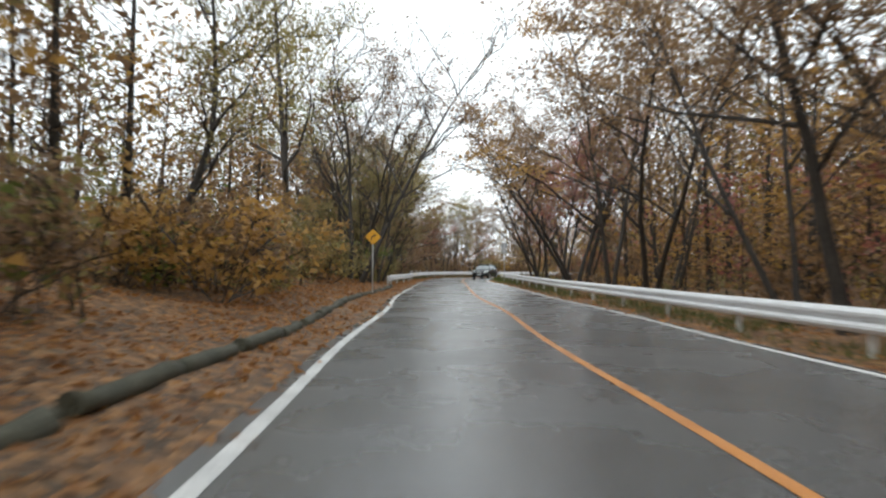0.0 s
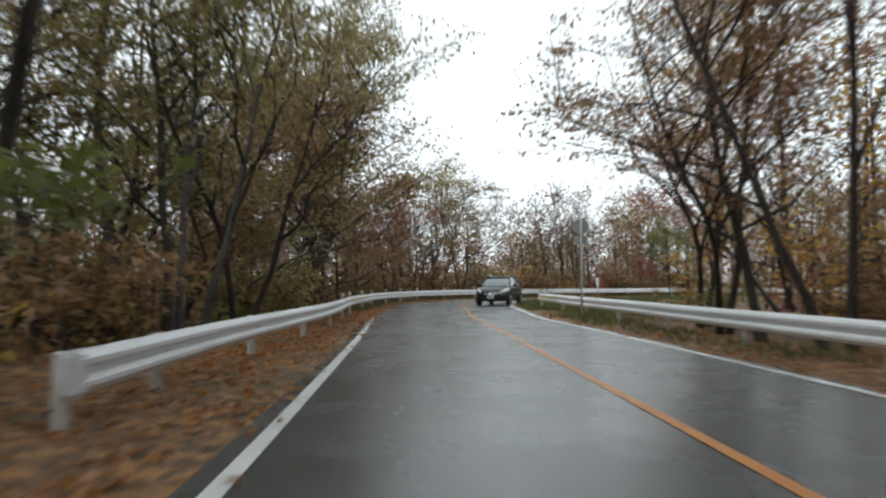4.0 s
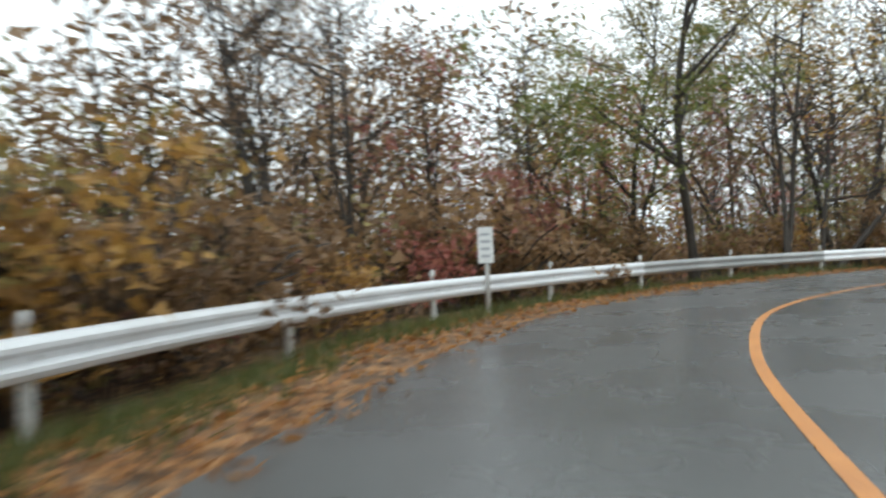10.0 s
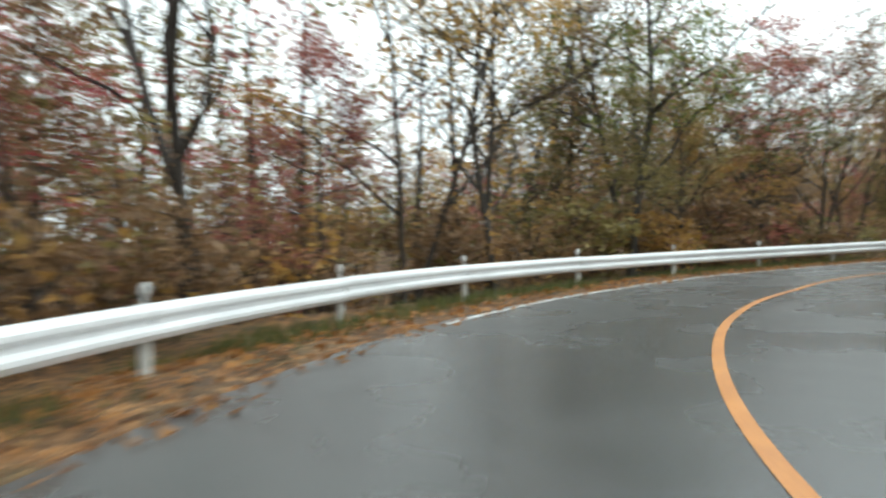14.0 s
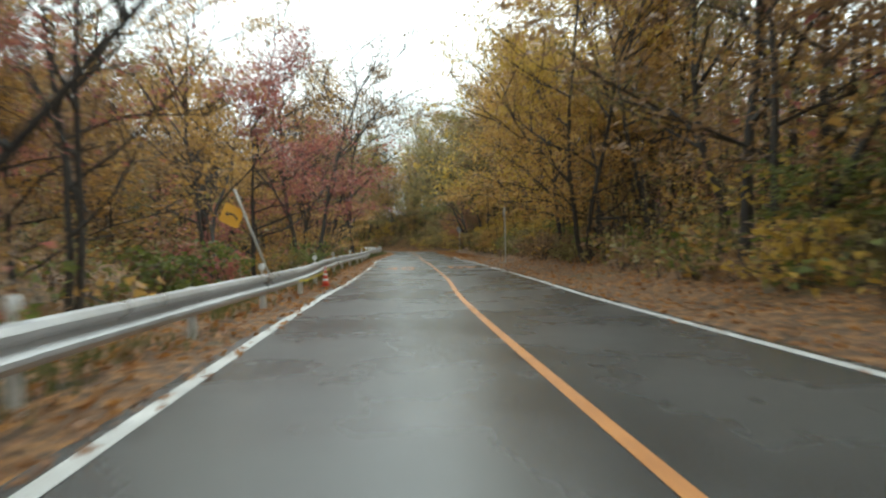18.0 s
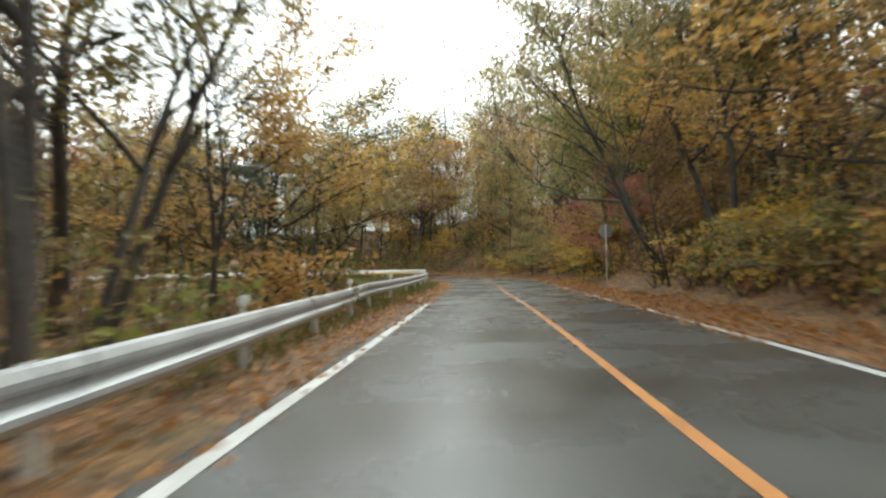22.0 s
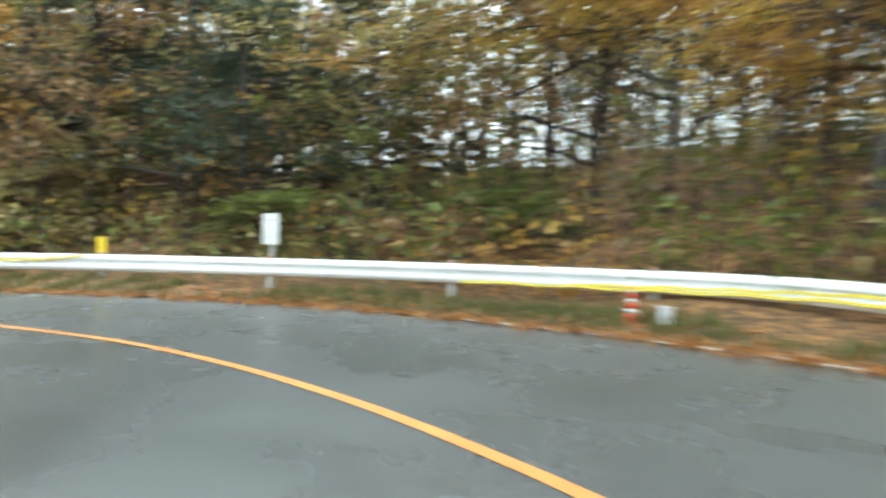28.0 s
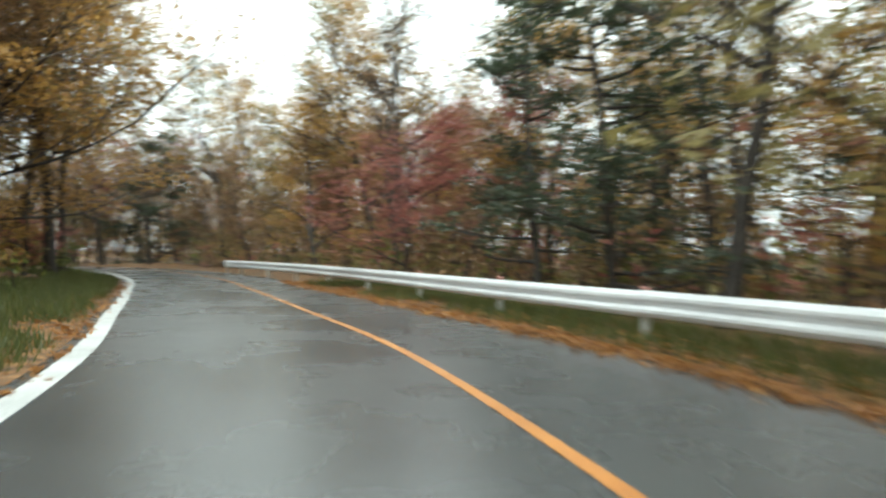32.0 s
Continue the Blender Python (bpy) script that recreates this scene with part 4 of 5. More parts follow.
def thicket():
    """Saplings and low boughs that fill the wood between its stems."""
    g = np.random.RandomState(15)
    spots = []
    for a, c, side, kinds, leaves, near, density, size, lean in WOODS:
        random.seed(int(near * 100) + int(a[0]))
        thick = {58: 0.22, 76: 0.7, 84: 0.6, -0.9: 0.34, 17: 0.28, 42: 0.22, 90: 0.36, 95: 0.18}.get(a[0], 0.12 if side > 0 else 0.06)
        for x, y, d, _ in sow(a, c, side, near + 1.2, 32, thick, 1.35):
            spots.append((x, y, choose(leaves), 1.7 if a[0] in (76, 84) else 1.0))
    pos = np.array([p[:2] for p in spots])
    ground = land(pos[:, 0], pos[:, 1])
    verts, index = [], []
    for (x, y, leaf, tall), z in zip(spots, ground):
        h = g.uniform(1.8, 5.5) * tall
        n = 9
        base, head = np.array([x, y, z - 0.2]), np.array([x + g.normal(0, 0.35), y + g.normal(0, 0.35), z + h])
        p = base + (head - base) * g.uniform(0.2, 0.95, n)[:, None]
        ang = g.uniform(0, 6.28, n)
        ln = g.uniform(0.5, 1.5, n)
        q = p + np.stack([np.cos(ang) * ln, np.sin(ang) * ln, ln * g.uniform(0.1, 0.7, n)], 1)
        sticks = np.concatenate([stick_quads(base[None], head[None], [0.035]), stick_quads(p, q, np.full(n, 0.012))])
        m = int(55 + 22 * h)
        k = g.randint(0, n, m)
        c = p[k] + (q[k] - p[k]) * g.uniform(0.2, 1.2, (m, 1)) + g.normal(0, 0.16, (m, 3))
        verts += [sticks, leaves_at(g, c, np.full(m, 0.19), 0.5, 3)]
        index += [7] * (len(sticks) // 3) + [LEAVES.index(leaf)] * m
    tagged(new("thicket", quads("thicket", np.concatenate(verts), LEAVES, index, 3)), "dense thicket of leafy saplings between the trees", "thicket", kind="stuff")


thicket()


def scatter_beside(g, n, a, c, side, lo, hi, power):
    s0, s1 = along(*a), along(*c)
    k = (g.uniform(s0, s1, n) / 0.5).astype(int)
    e = lo + (hi - lo) * g.random_sample(n) ** power
    p = CENTRE[k] + C_SIDE[k] * (side * (np.where(side > 0, RIGHT[k], LEFT[k]) + e))[:, None] + g.normal(0, 0.15, (n, 2))
    _, d, _ = place(p)
    return p, d


def fallen_leaves():
    g = np.random.RandomState(9)
    verts = []
    for a, c, side, n, lo, hi, power in [
            ((20, -18), (2, 50), -1, 36000, 0.0, 7.5, 1.0), ((20, -18), (2, 60), 1, 5000, 0.0, 4.0, 1.5), ((2, 50), (44, 70), -1, 16000, -0.15, 2.4, 1.2), ((44, 70), (70, -14), -1, 9000, -0.1, 2.0, 1.2),
            ((44, 70), (59, 16), 1, 10000, 0.0, 7.0, 1.2), ((59, 16), (77, -29), 1, 20000, -0.3, 4.5, 1.1), ((77, -29), (97, 14), 1, 15000, -0.22, 0.22, 1.0), ((77, -29), (97, 14), 1, 5000, 0.0, 1.6, 1.2), ((92, -26), (97, 14), -1, 2500, 0, 1.2, 2.0),
            ((62, 5), (72, -24), -1, 4000, -0.2, 1.8, 1.5)]:
        p, d = scatter_beside(g, n, a, c, side, lo, hi, power)
        z = np.where(d > 0.01, land(p[:, 0], p[:, 1]), 0.0) + 0.012 + g.uniform(0, 0.02, n)
        verts.append(leaves_at(g, np.c_[p, z], np.full(n, 0.11), 0.85, 3))
    tagged(new("fallen_leaves", quads("fallen_leaves", np.concatenate(verts), [LITTER], None, 3)), "wet orange-brown fallen leaves along the verge", "fallen leaves", kind="stuff")


fallen_leaves()


def grass():
    g = np.random.RandomState(11)
    verts = []
    for a, c, side, n, lo, hi in [((92, -26), (97, 14), -1, 9000, 0.2, 4.0), ((2, 52), (44, 70), 1, 9000, 0.2, 6.0), ((1, 60), (9, 89), 1, 16000, 0.15, 7.0), ((98, -15), (93, 32), -1, 13000, 0.15, 4.0), ((0, 60), (44, 70), -1, 11000, 0.7, 2.4), ((44, 70), (70, -14), -1, 5000, 0.7, 2.4),
                                  ((62, 5), (80, -30), -1, 15000, 0.3, 13.0), ((80, -30), (99, -8), -1, 9000, 0.3, 11.0), ((78, -29), (97, 14), 1, 11000, 0.25, 2.2), ((20, -18), (2, 57), 1, 3500, 0.4, 2.0)]:
        p, d = scatter_beside(g, n * 2, a, c, side, lo, hi, 1.0)
        keep = (d > 0.12) & (np.sin(p[:, 0] * 1.3) + np.sin(p[:, 1] * 1.1 + p[:, 0] * 0.4) > -0.9)
        p = p[keep]
        n = len(p)
        z = land(p[:, 0], p[:, 1])
        ang, h, w = g.uniform(0, 6.28, n), g.uniform(0.08, 0.28, n), 0.016
        side_v = np.stack([np.cos(ang), np.sin(ang), np.zeros(n)], 1) * w
        base = np.c_[p, z - 0.02]
        tip = base + np.stack([g.normal(0, 0.07, n), g.normal(0, 0.07, n), h], 1)
        verts.append(np.stack([base - side_v, base + side_v, tip], 1).reshape(-1, 3))
    tagged(new("grass", quads("grass", np.concatenate(verts), [GRASS], None, 3)), "short wet grass on the verge", "grass", kind="stuff")


grass()


# ---------------------------------------------------------------- signs
def plain(name, colour, rough=0.5, metal=0.0):
    return mottled(name, tuple(c * 0.82 for c in colour), colour, 3.0, 30.0, rough, metal, 0.05, 0.001)


POLE = plain("galvanised_pole", (0.62, 0.62, 0.60), 0.42, 0.3)
PLATE_BACK = plain("bare_sign_back", (0.34, 0.35, 0.36), 0.5, 0.35)
SIGN_YELLOW = plain("sign_yellow", (0.72, 0.36, 0.02), 0.4)
SIGN_BLACK = plain("sign_black", (0.02, 0.02, 0.02), 0.5)
SIGN_RED = plain("sign_red", (0.60, 0.05, 0.04), 0.4)
SIGN_BLUE = plain("sign_blue", (0.34, 0.50, 0.72), 0.4)
SIGN_WHITE = plain("sign_white", (0.70, 0.71, 0.70), 0.4)
PRINT_GREY = plain("print_grey", (0.09, 0.09, 0.10), 0.6)
PRINT_PALE = plain("faded_print", (0.40, 0.42, 0.44), 0.6)
TAPE = plain("yellow_tape", (0.72, 0.58, 0.05), 0.4)
MARK_YELLOW = plain("marker_yellow", (0.75, 0.55, 0.03), 0.4)
CONE_RED = plain("cone_red", (0.62, 0.07, 0.03), 0.45)
CONE_WHITE = plain("cone_white", (0.75, 0.74, 0.72), 0.4)
BOX_GREY = plain("box_grey", (0.55, 0.56, 0.57), 0.5)
MOSS_STONE = mottled("mossy_kerb", (0.028, 0.030, 0.018), (0.085, 0.080, 0.052), 2.0, 18, 0.8, 0, 0.8, 0.03)


def outline_bm(points, thick, m=None):
    """A flat plate of the given outline in y and z, facing +x."""
    bm = bmesh.new()
    front = [bm.verts.new((thick / 2, y, z)) for y, z in points]
    back = [bm.verts.new((-thick / 2, y, z)) for y, z in points]
    bm.faces.new(front)
    bm.faces.new(back[::-1])
    n = len(points)
    for i in range(n):
        bm.faces.new((front[i], back[i], back[(i + 1) % n], front[(i + 1) % n]))
    bmesh.ops.recalc_face_normals(bm, faces=bm.faces[:])
    if m is not None:
        bm.transform(m)
    return bm


def rounded(points, r, n=4):
    """Outline with its corners rounded."""
    out = []
    for i, p in enumerate(points):
        a, c = Vector(points[i - 1]), Vector(points[(i + 1) % len(points)])
        p = Vector(p)
        s, e = p + (a - p).normalized() * r, p + (c - p).normalized() * r
        for k in range(n + 1):
            t = k / n
            out.append(tuple((1 - t) ** 2 * s + 2 * t * (1 - t) * p + t * t * e))
    return out


def ring_bm(r0, r1, thick, m=None, sides=32):
    bm = bmesh.new()
    rows = [[bm.verts.new((x, r * math.cos(6.28319 * k / sides), r * math.sin(6.28319 * k / sides))) for k in range(sides)] for x, r in
            ((thick / 2, r0), (thick / 2, r1), (-thick / 2, r1), (-thick / 2, r0))]
    for a, c in zip(rows, rows[1:] + rows[:1]):
        for k in range(sides):
            bm.faces.new((a[k], c[k], c[(k + 1) % sides], a[(k + 1) % sides]))
    bmesh.ops.recalc_face_normals(bm, faces=bm.faces[:])
    if m is not None:
        bm.transform(m)
    return bm


def sign_base(label, x, y, facing, height, tilt=0.0, radius=0.03, category="road sign", name="road_sign"):
    """An upright pole at x, y; the plate side (+x) faces the given heading in degrees from +x."""
    root = tagged(new(name), label, category)
    root.matrix_basis = pose(x, y, min(land_at(x, y), 0.4), 0, 0, facing) @ pose(0, 0, 0, tilt, 0, 0)
    part("pole", tube_bm([(0, 0, -0.5), (0, 0, height), (0, 0, height + 0.02)], [radius, radius, radius * 0.6], 12), POLE, root)
    return root


def clamps(root, heights):
    for h in heights:
        part("clamp", box_bm(0.05, 0.10, 0.035, (0.03, 0, h), 0.008), POLE, root)


def warning_sign(label, x, y, facing, height, bend_to, tilt=0.0, d=0.32, shift=0.0, turn=0.0):
    """Yellow diamond plate with a bent arrow; shift and turn: how far it has slipped and swung on its pole."""
    root = sign_base(label, x, y, facing, height + (0.25 if not shift else 0.5), tilt, 0.026)
    r = d * 1.414
    m = pose(0.05, shift, height, 0, 0, turn)
    plate = part("plate", outline_bm(rounded([(0, -r), (r, 0), (0, r), (-r, 0)], 0.06), 0.006, m @ pose(0.006, 0, 0)), SIGN_YELLOW, root)
    part("plate_back", outline_bm(rounded([(0, -r * 0.99), (r * 0.99, 0), (0, r * 0.99), (-r * 0.99, 0)], 0.06), 0.004, m), PLATE_BACK, root)
    k = d / 0.32
    line = smooth_line([(-0.10, -0.19), (-0.085, -0.06), (-0.02, 0.03), (0.08, 0.085)], 0.02)
    side = across(line) * 0.030
    shape = [tuple(p) for p in line - side] + [tuple(p) for p in (line + side)[::-1]]
    head = [(0.07, 0.155), (0.19, 0.10), (0.10, 0.0)]
    for n, pts in (("arrow", shape), ("arrow_head", head)):
        pts = [(p[0] * k, p[1] * k) for p in pts] if bend_to == "right" else [(-p[0] * k, p[1] * k) for p in pts][::-1]
        part(n, outline_bm(pts, 0.003, m @ pose(0.012, 0, 0)), SIGN_BLACK, plate)
    clamps(root, (height - 0.12, height + 0.12))
    return root


def heading(x, y):
    """The road's heading in degrees at the nearest point."""
    k = min(max(int(along(x, y) / 0.5), 1), len(CENTRE) - 2)
    d = CENTRE[k + 1] - CENTRE[k - 1]
    return math.degrees(math.atan2(d[1], d[0]))


# the sign before the first bend faces those who come towards it
warning_sign("yellow diamond sign with a bent black arrow on a pole", 5.15, 23.6, heading(9, 23) + 180 + 6, 2.27, "right", 0.0, 0.225)
warning_sign("yellow diamond sign with a bent arrow on a leaning pole", 52.75, 53.5, heading(48.5, 55) + 180, 2.0, "left", 21, 0.23, -0.26, 32)

no_stop = sign_base("round red and blue road sign on a grey pole", 48.45, 68.3, heading(44.5, 69) + 180 - 8, 2.7)
part("plate", disc_bm(0.225, 0.006, 32, pose(0.05, 0, 2.4)), SIGN_BLUE, no_stop)
part("rim", ring_bm(0.215, 0.30, 0.008, pose(0.05, 0, 2.4)), SIGN_RED, no_stop)
part("slash", box_bm(0.008, 0.06, 0.44, (0, 0, 0), 0.0, pose(0.052, 0, 2.4, 45, 0, 0)), SIGN_RED, no_stop)
part("plate_back", disc_bm(0.295, 0.003, 32, pose(0.044, 0, 2.4)), PLATE_BACK, no_stop)
clamps(no_stop, (2.3, 2.5))

for sx, sy, z, shape in ((60.85, -8.5, 2.45, "round"), (50.5, 32.3, 2.45, "diamond")):
    back_sign = sign_base("grey back of a {} road sign on a white pole".format(shape), sx, sy, heading(sx, sy) + (0 if shape == "round" else 66), z + 0.3)
    if shape == "round":
        part("plate", disc_bm(0.30, 0.006, 32, pose(0.05, 0, z)), SIGN_WHITE, back_sign)
        part("plate_back", disc_bm(0.295, 0.004, 32, pose(0.044, 0, z)), PLATE_BACK, back_sign)
    else:
        part("plate", outline_bm(rounded([(0, -0.32), (0.32, 0), (0, 0.32), (-0.32, 0)], 0.06), 0.006, pose(0.05, 0, z)), SIGN_YELLOW, back_sign)
        part("plate_back", outline_bm(rounded([(0, -0.315), (0.315, 0), (0, 0.315), (-0.315, 0)], 0.06), 0.004, pose(0.044, 0, z)), PLATE_BACK, back_sign)
    clamps(back_sign, (z - 0.12, z + 0.12))

twin = sign_base("round sign over a square plate seen from behind", 5.2, 55.6, heading(2, 55), 3.2)
part("plate", disc_bm(0.26, 0.006, 32, pose(0.05, 0, 2.9)), SIGN_WHITE, twin)
part("plate_back", disc_bm(0.255, 0.004, 32, pose(0.044, 0, 2.9)), PLATE_BACK, twin)
part("lower_plate", box_bm(0.006, 0.44, 0.26, (0.05, 0, 2.46), 0.002), SIGN_WHITE, twin)
part("lower_plate_back", box_bm(0.004, 0.43, 0.25, (0.044, 0, 2.46)), PLATE_BACK, twin)
clamps(twin, (2.46, 2.85, 2.95))


def notice_board(label, x, y, facing, bottom, wide, tall, rows):
    root = sign_base(label, x, y, facing, bottom + tall * 0.9, 0, 0.045, "notice board", "notice_board")
    board = part("plate", box_bm(0.012, wide, tall, (0.06, 0, bottom + tall / 2), 0.004), SIGN_WHITE, root)
    for n, (z, h, w) in enumerate(rows):
        part("print_bar", box_bm(0.004, wide * w, h, (0.068, 0, bottom + tall * z)), PRINT_PALE, board)
    return root


notice_board("white notice board with grey print behind the rail", 6.3, 93.45, -128, 0.94, 0.29, 0.66, [(0.80, 0.05, 0.6), (0.60, 0.05, 0.66), (0.40, 0.05, 0.6), (0.20, 0.05, 0.55)])
BOARD = LINE_C[48] + across(LINE_C)[48] * 0.16
notice_board("white notice board with faint print on a rail post", BOARD[0], BOARD[1], 112, 0.84, 0.37, 0.60, [(0.78, 0.015, 0.6), (0.5, 0.015, 0.6), (0.24, 0.015, 0.5)])
for k, facing in ((63, 130), (93, 150)):
    x, y = LINE_C[k] + across(LINE_C)[k] * 0.09
    marker = tagged(new("marker_plate"), "small yellow marker plate on a guardrail post", "marker", "yellow marker plates")
    marker.matrix_basis = pose(x, y, 0.62, 0, 0, facing)
    part("plate", box_bm(0.006, 0.20, 0.34, (0.02, 0, 0.19), 0.002), MARK_YELLOW, marker)
    part("bracket", box_bm(0.02, 0.04, 0.2, (0.005, 0, 0.07), 0.004), POLE, marker)


# ---------------------------------------------------------------- cones, box, tape
def traffic_cone(x, y, tilt, size=1.0):
    root = tagged(new("traffic_cone"), "red and white banded traffic cone by the guardrail", "traffic cone", "traffic cones")
    root.matrix_basis = pose(x, y, max(land_at(x, y), -0.05), tilt, 0, 20) @ Matrix.Scale(size, 4)
    part("base", box_bm(0.36, 0.36, 0.03, (0, 0, 0.015), 0.01), CONE_RED, root)
    heights = [0.03, 0.2, 0.28, 0.40, 0.47, 0.58, 0.63, 0.70]
    for i, (lo, hi) in enumerate(zip(heights, heights[1:])):
        r0, r1 = 0.14 - 0.11 * lo / 0.7, 0.14 - 0.11 * hi / 0.7
        part("band" if i % 2 else "body", tube_bm([(0, 0, lo), (0, 0, hi)], [r0 + 0.002 * (i % 2), r1 + 0.002 * (i % 2)], 18), CONE_WHITE if i % 2 else CONE_RED, root)


traffic_cone(53.0, 50.0, 3, 0.74)
traffic_cone(82.85, -35.45, -2, 0.68)
crate = tagged(new("metal_box"), "small pale grey metal box under the guardrail", "box")
crate.matrix_basis = pose(82.45, -35.6, land_at(82.45, -35.6), 0, 0, 15) @ Matrix.Scale(0.75, 4)
part("body", box_bm(0.20, 0.16, 0.28, (0, 0, 0.14), 0.012), BOX_GREY, crate)
part("lid", box_bm(0.215, 0.175, 0.03, (0, 0, 0.295), 0.01), BOX_GREY, crate)
part("spout", tube_bm([(0.09, 0, 0.27), (0.16, 0, 0.34)], [0.02, 0.014], 8), BOX_GREY, crate)


def tape(line, face, s0, s1, z0, z1, sag, label, off=0.085):
    """A strip of tape strung along a rail between two distances on it."""
    side = across(line) * face
    k = np.arange(int(s0 / 0.25), int(s1 / 0.25) + 1)
    u = np.linspace(0, 1, len(k))
    z = z0 + (z1 - z0) * u - sag * 4 * u * (1 - u) + 0.012 * np.sin(u * 37)
    p = line[k] + side[k] * off
    w = 0.02
    verts = [(*q, h + w) for q, h in zip(p, z)] + [(*q, h - w) for q, h in zip(p + side[k] * 0.004, z)]
    verts += [(*(q - g * 0.003), h + w) for q, g, h in zip(p, side[k], z)] + [(*(q + g * 0.001), h - w) for q, g, h in zip(p, side[k], z)]
    n = len(k)
    faces = []
    for i in range(n - 1):
        faces += [(i, i + 1, n + i + 1, n + i), (2 * n + i, 3 * n + i, 3 * n + i + 1, 2 * n + i + 1)]
    tagged(new("warning_tape", mesh_of("warning_tape", verts, faces, TAPE)), label, "tape", "yellow warning tapes")


def along_line(line, x, y):
    return float(np.argmin(((line - (x, y)) ** 2).sum(1)) * 0.25)


a0 = along_line(LINE_A, -2.4, 57)
tape(LINE_A, 1, a0 - 4.5, a0 + 0.5, 0.60, 0.57, 0.0, "yellow tape strung along the top of the guardrail", 0.02)
tape(LINE_A, 1, a0 - 0.5, a0 + 4.5, 0.53, 0.50, 0.01, "yellow tape strung along the guardrail")
c0 = along_line(LINE_A, 53.2, 49.4)
tape(LINE_A, 1, c0 - 5.0, c0 + 4.5, 0.34, 0.30, 0.03, "yellow tape strung between guardrail posts")
tape(LINE_C, -1, 0.5, 6.0, 0.50, 0.36, 0.02, "yellow tape strung along the guardrail end")
tape(LINE_C, -1, 0.5, 8.0, 0.40, 0.33, 0.03, "yellow tape sagging under the guardrail end", 0.1)
d0 = 16.0
tape(LINE_C, -1, d0, d0 + 3.6, 0.60, 0.60, 0.12, "yellow tape hanging in a loop from the guardrail", 0.1)
tape(LINE_B, -1, len(LINE_B) * 0.25 - 4.5, len(LINE_B) * 0.25 - 0.6, 0.50, 0.47, 0.02, "yellow tape strung along the guardrail end")

# ---------------------------------------------------------------- mossy kerb of the first bank
kerb_line = smooth_line([(16.6, -20), (12.2, -3.6), (10.7, 2.2), (9.3, 7.9), (7.7, 13.5), (6.05, 19.3), (4.9, 24.3), (3.5, 30.4), (2.2, 35.2)], 0.3)
kerb = tagged(new("kerb"), "low dark mossy kerb stones half buried in leaves", "kerb", kind="structure")
for i in range(0, len(kerb_line) - 8, 7):
    random.seed(i)
    seg = kerb_line[i:i + 7] if i % 14 else kerb_line[i:i + 8]
    lift = random.uniform(-0.03, 0.02)
    ring = [Vector((p[0] + random.gauss(0, 0.012), p[1] + random.gauss(0, 0.012), land_at(*p) + 0.055 + lift + random.gauss(0, 0.012))) for p in seg]
    part("kerb_stone", tube_bm(ring, [0.095 + random.gauss(0, 0.012) for _ in ring], 9), MOSS_STONE, kerb)


# ---------------------------------------------------------------- road lettering
def road_number(text, x, y, turn, wide, tall):
    cu = bpy.data.curves.new("road_lettering", "FONT")
    cu.body, cu.align_x, cu.align_y, cu.size = text, "CENTER", "CENTER", 1.0
    tmp = bpy.data.objects.new("tmp", cu)
    scene.collection.objects.link(tmp)
    me = bpy.data.meshes.new_from_object(tmp.evaluated_get(bpy.context.evaluated_depsgraph_get()))
    bpy.data.objects.remove(tmp)
    me.transform(Matrix.Diagonal((wide, tall, 1, 1)))
    me.materials.clear()
    me.materials.append(LINE_ORANGE)
    ob = tagged(new("road_lettering", me), "orange painted number 40 on the asphalt", "road marking", kind="structure")
    ob.matrix_basis = pose(x, y, 0.006, 0, 0, turn)


h40 = heading(53, 37)
road_number("40", 54.35, 37.9, h40 - 90, 1.35, 4.6)
road_number("40", 51.9, 36.3, h40 + 90, 1.35, 4.6)

# ---------------------------------------------------------------- the oncoming car, at rest
CAR_PAINT = mottled("black_car_paint", (0.014, 0.016, 0.017), (0.024, 0.027, 0.028), 1.0, 60, 0.12, 0.0, 0.02, 0.001)
# glass colour raised to grey to stand in for the sky's reflection
CAR_GLASS = plain("sky_toned_car_glass", (0.27, 0.30, 0.30), 0.04)
CAR_TRIM = plain("black_plastic", (0.015, 0.015, 0.016), 0.55)
CHROME = plain("chrome", (0.72, 0.73, 0.74), 0.18, 0.9)
LAMP_GLASS = plain("headlamp_glass", (0.62, 0.64, 0.62), 0.12, 0.2)
TYRE = plain("tyre_rubber", (0.018, 0.018, 0.018), 0.8)
RIM = plain("wheel_rim", (0.42, 0.43, 0.44), 0.35, 0.6)


def loft_bm(sections):
    """Skin over closed sections with the same number of points, capped at both ends."""
    bm = bmesh.new()
    rows = [[bm.verts.new(p) for p in s] for s in sections]
    n = len(rows[0])
    for a, c in zip(rows, rows[1:]):
        for k in range(n):
            bm.faces.new((a[k], a[(k + 1) % n], c[(k + 1) % n], c[k])).smooth = True
    bm.faces.new(rows[0][::-1])
    bm.faces.new(rows[-1])
    bmesh.ops.recalc_face_normals(bm, faces=bm.faces[:])
    return bm


def car_section(x, low, belt, half_low, half_belt, top, half_top):
    """Half-rounded box section of the body at x: sill, belt and top."""
    right = [(half_low * 0.80, low), (half_low, low + 0.10), (half_belt, (low + belt) / 2), (half_belt * 0.99, belt * 0.9 + low * 0.1), (half_belt * 0.95, belt),
             (half_top + (half_belt * 0.95 - half_top) * 0.35, belt + (top - belt) * 0.72), (half_top, top - 0.03 * (top - low)), (half_top * 0.6, top)]
    pts = [(x, -y, z) for y, z in right[::-1]] + [(x, y, z) for y, z in right]
    return pts[::-1]


car = tagged(new("car"), "black compact hatchback car standing in the oncoming lane", "car")
car.matrix_basis = pose(0.95, 69.7, 0, 0, 0, -97)
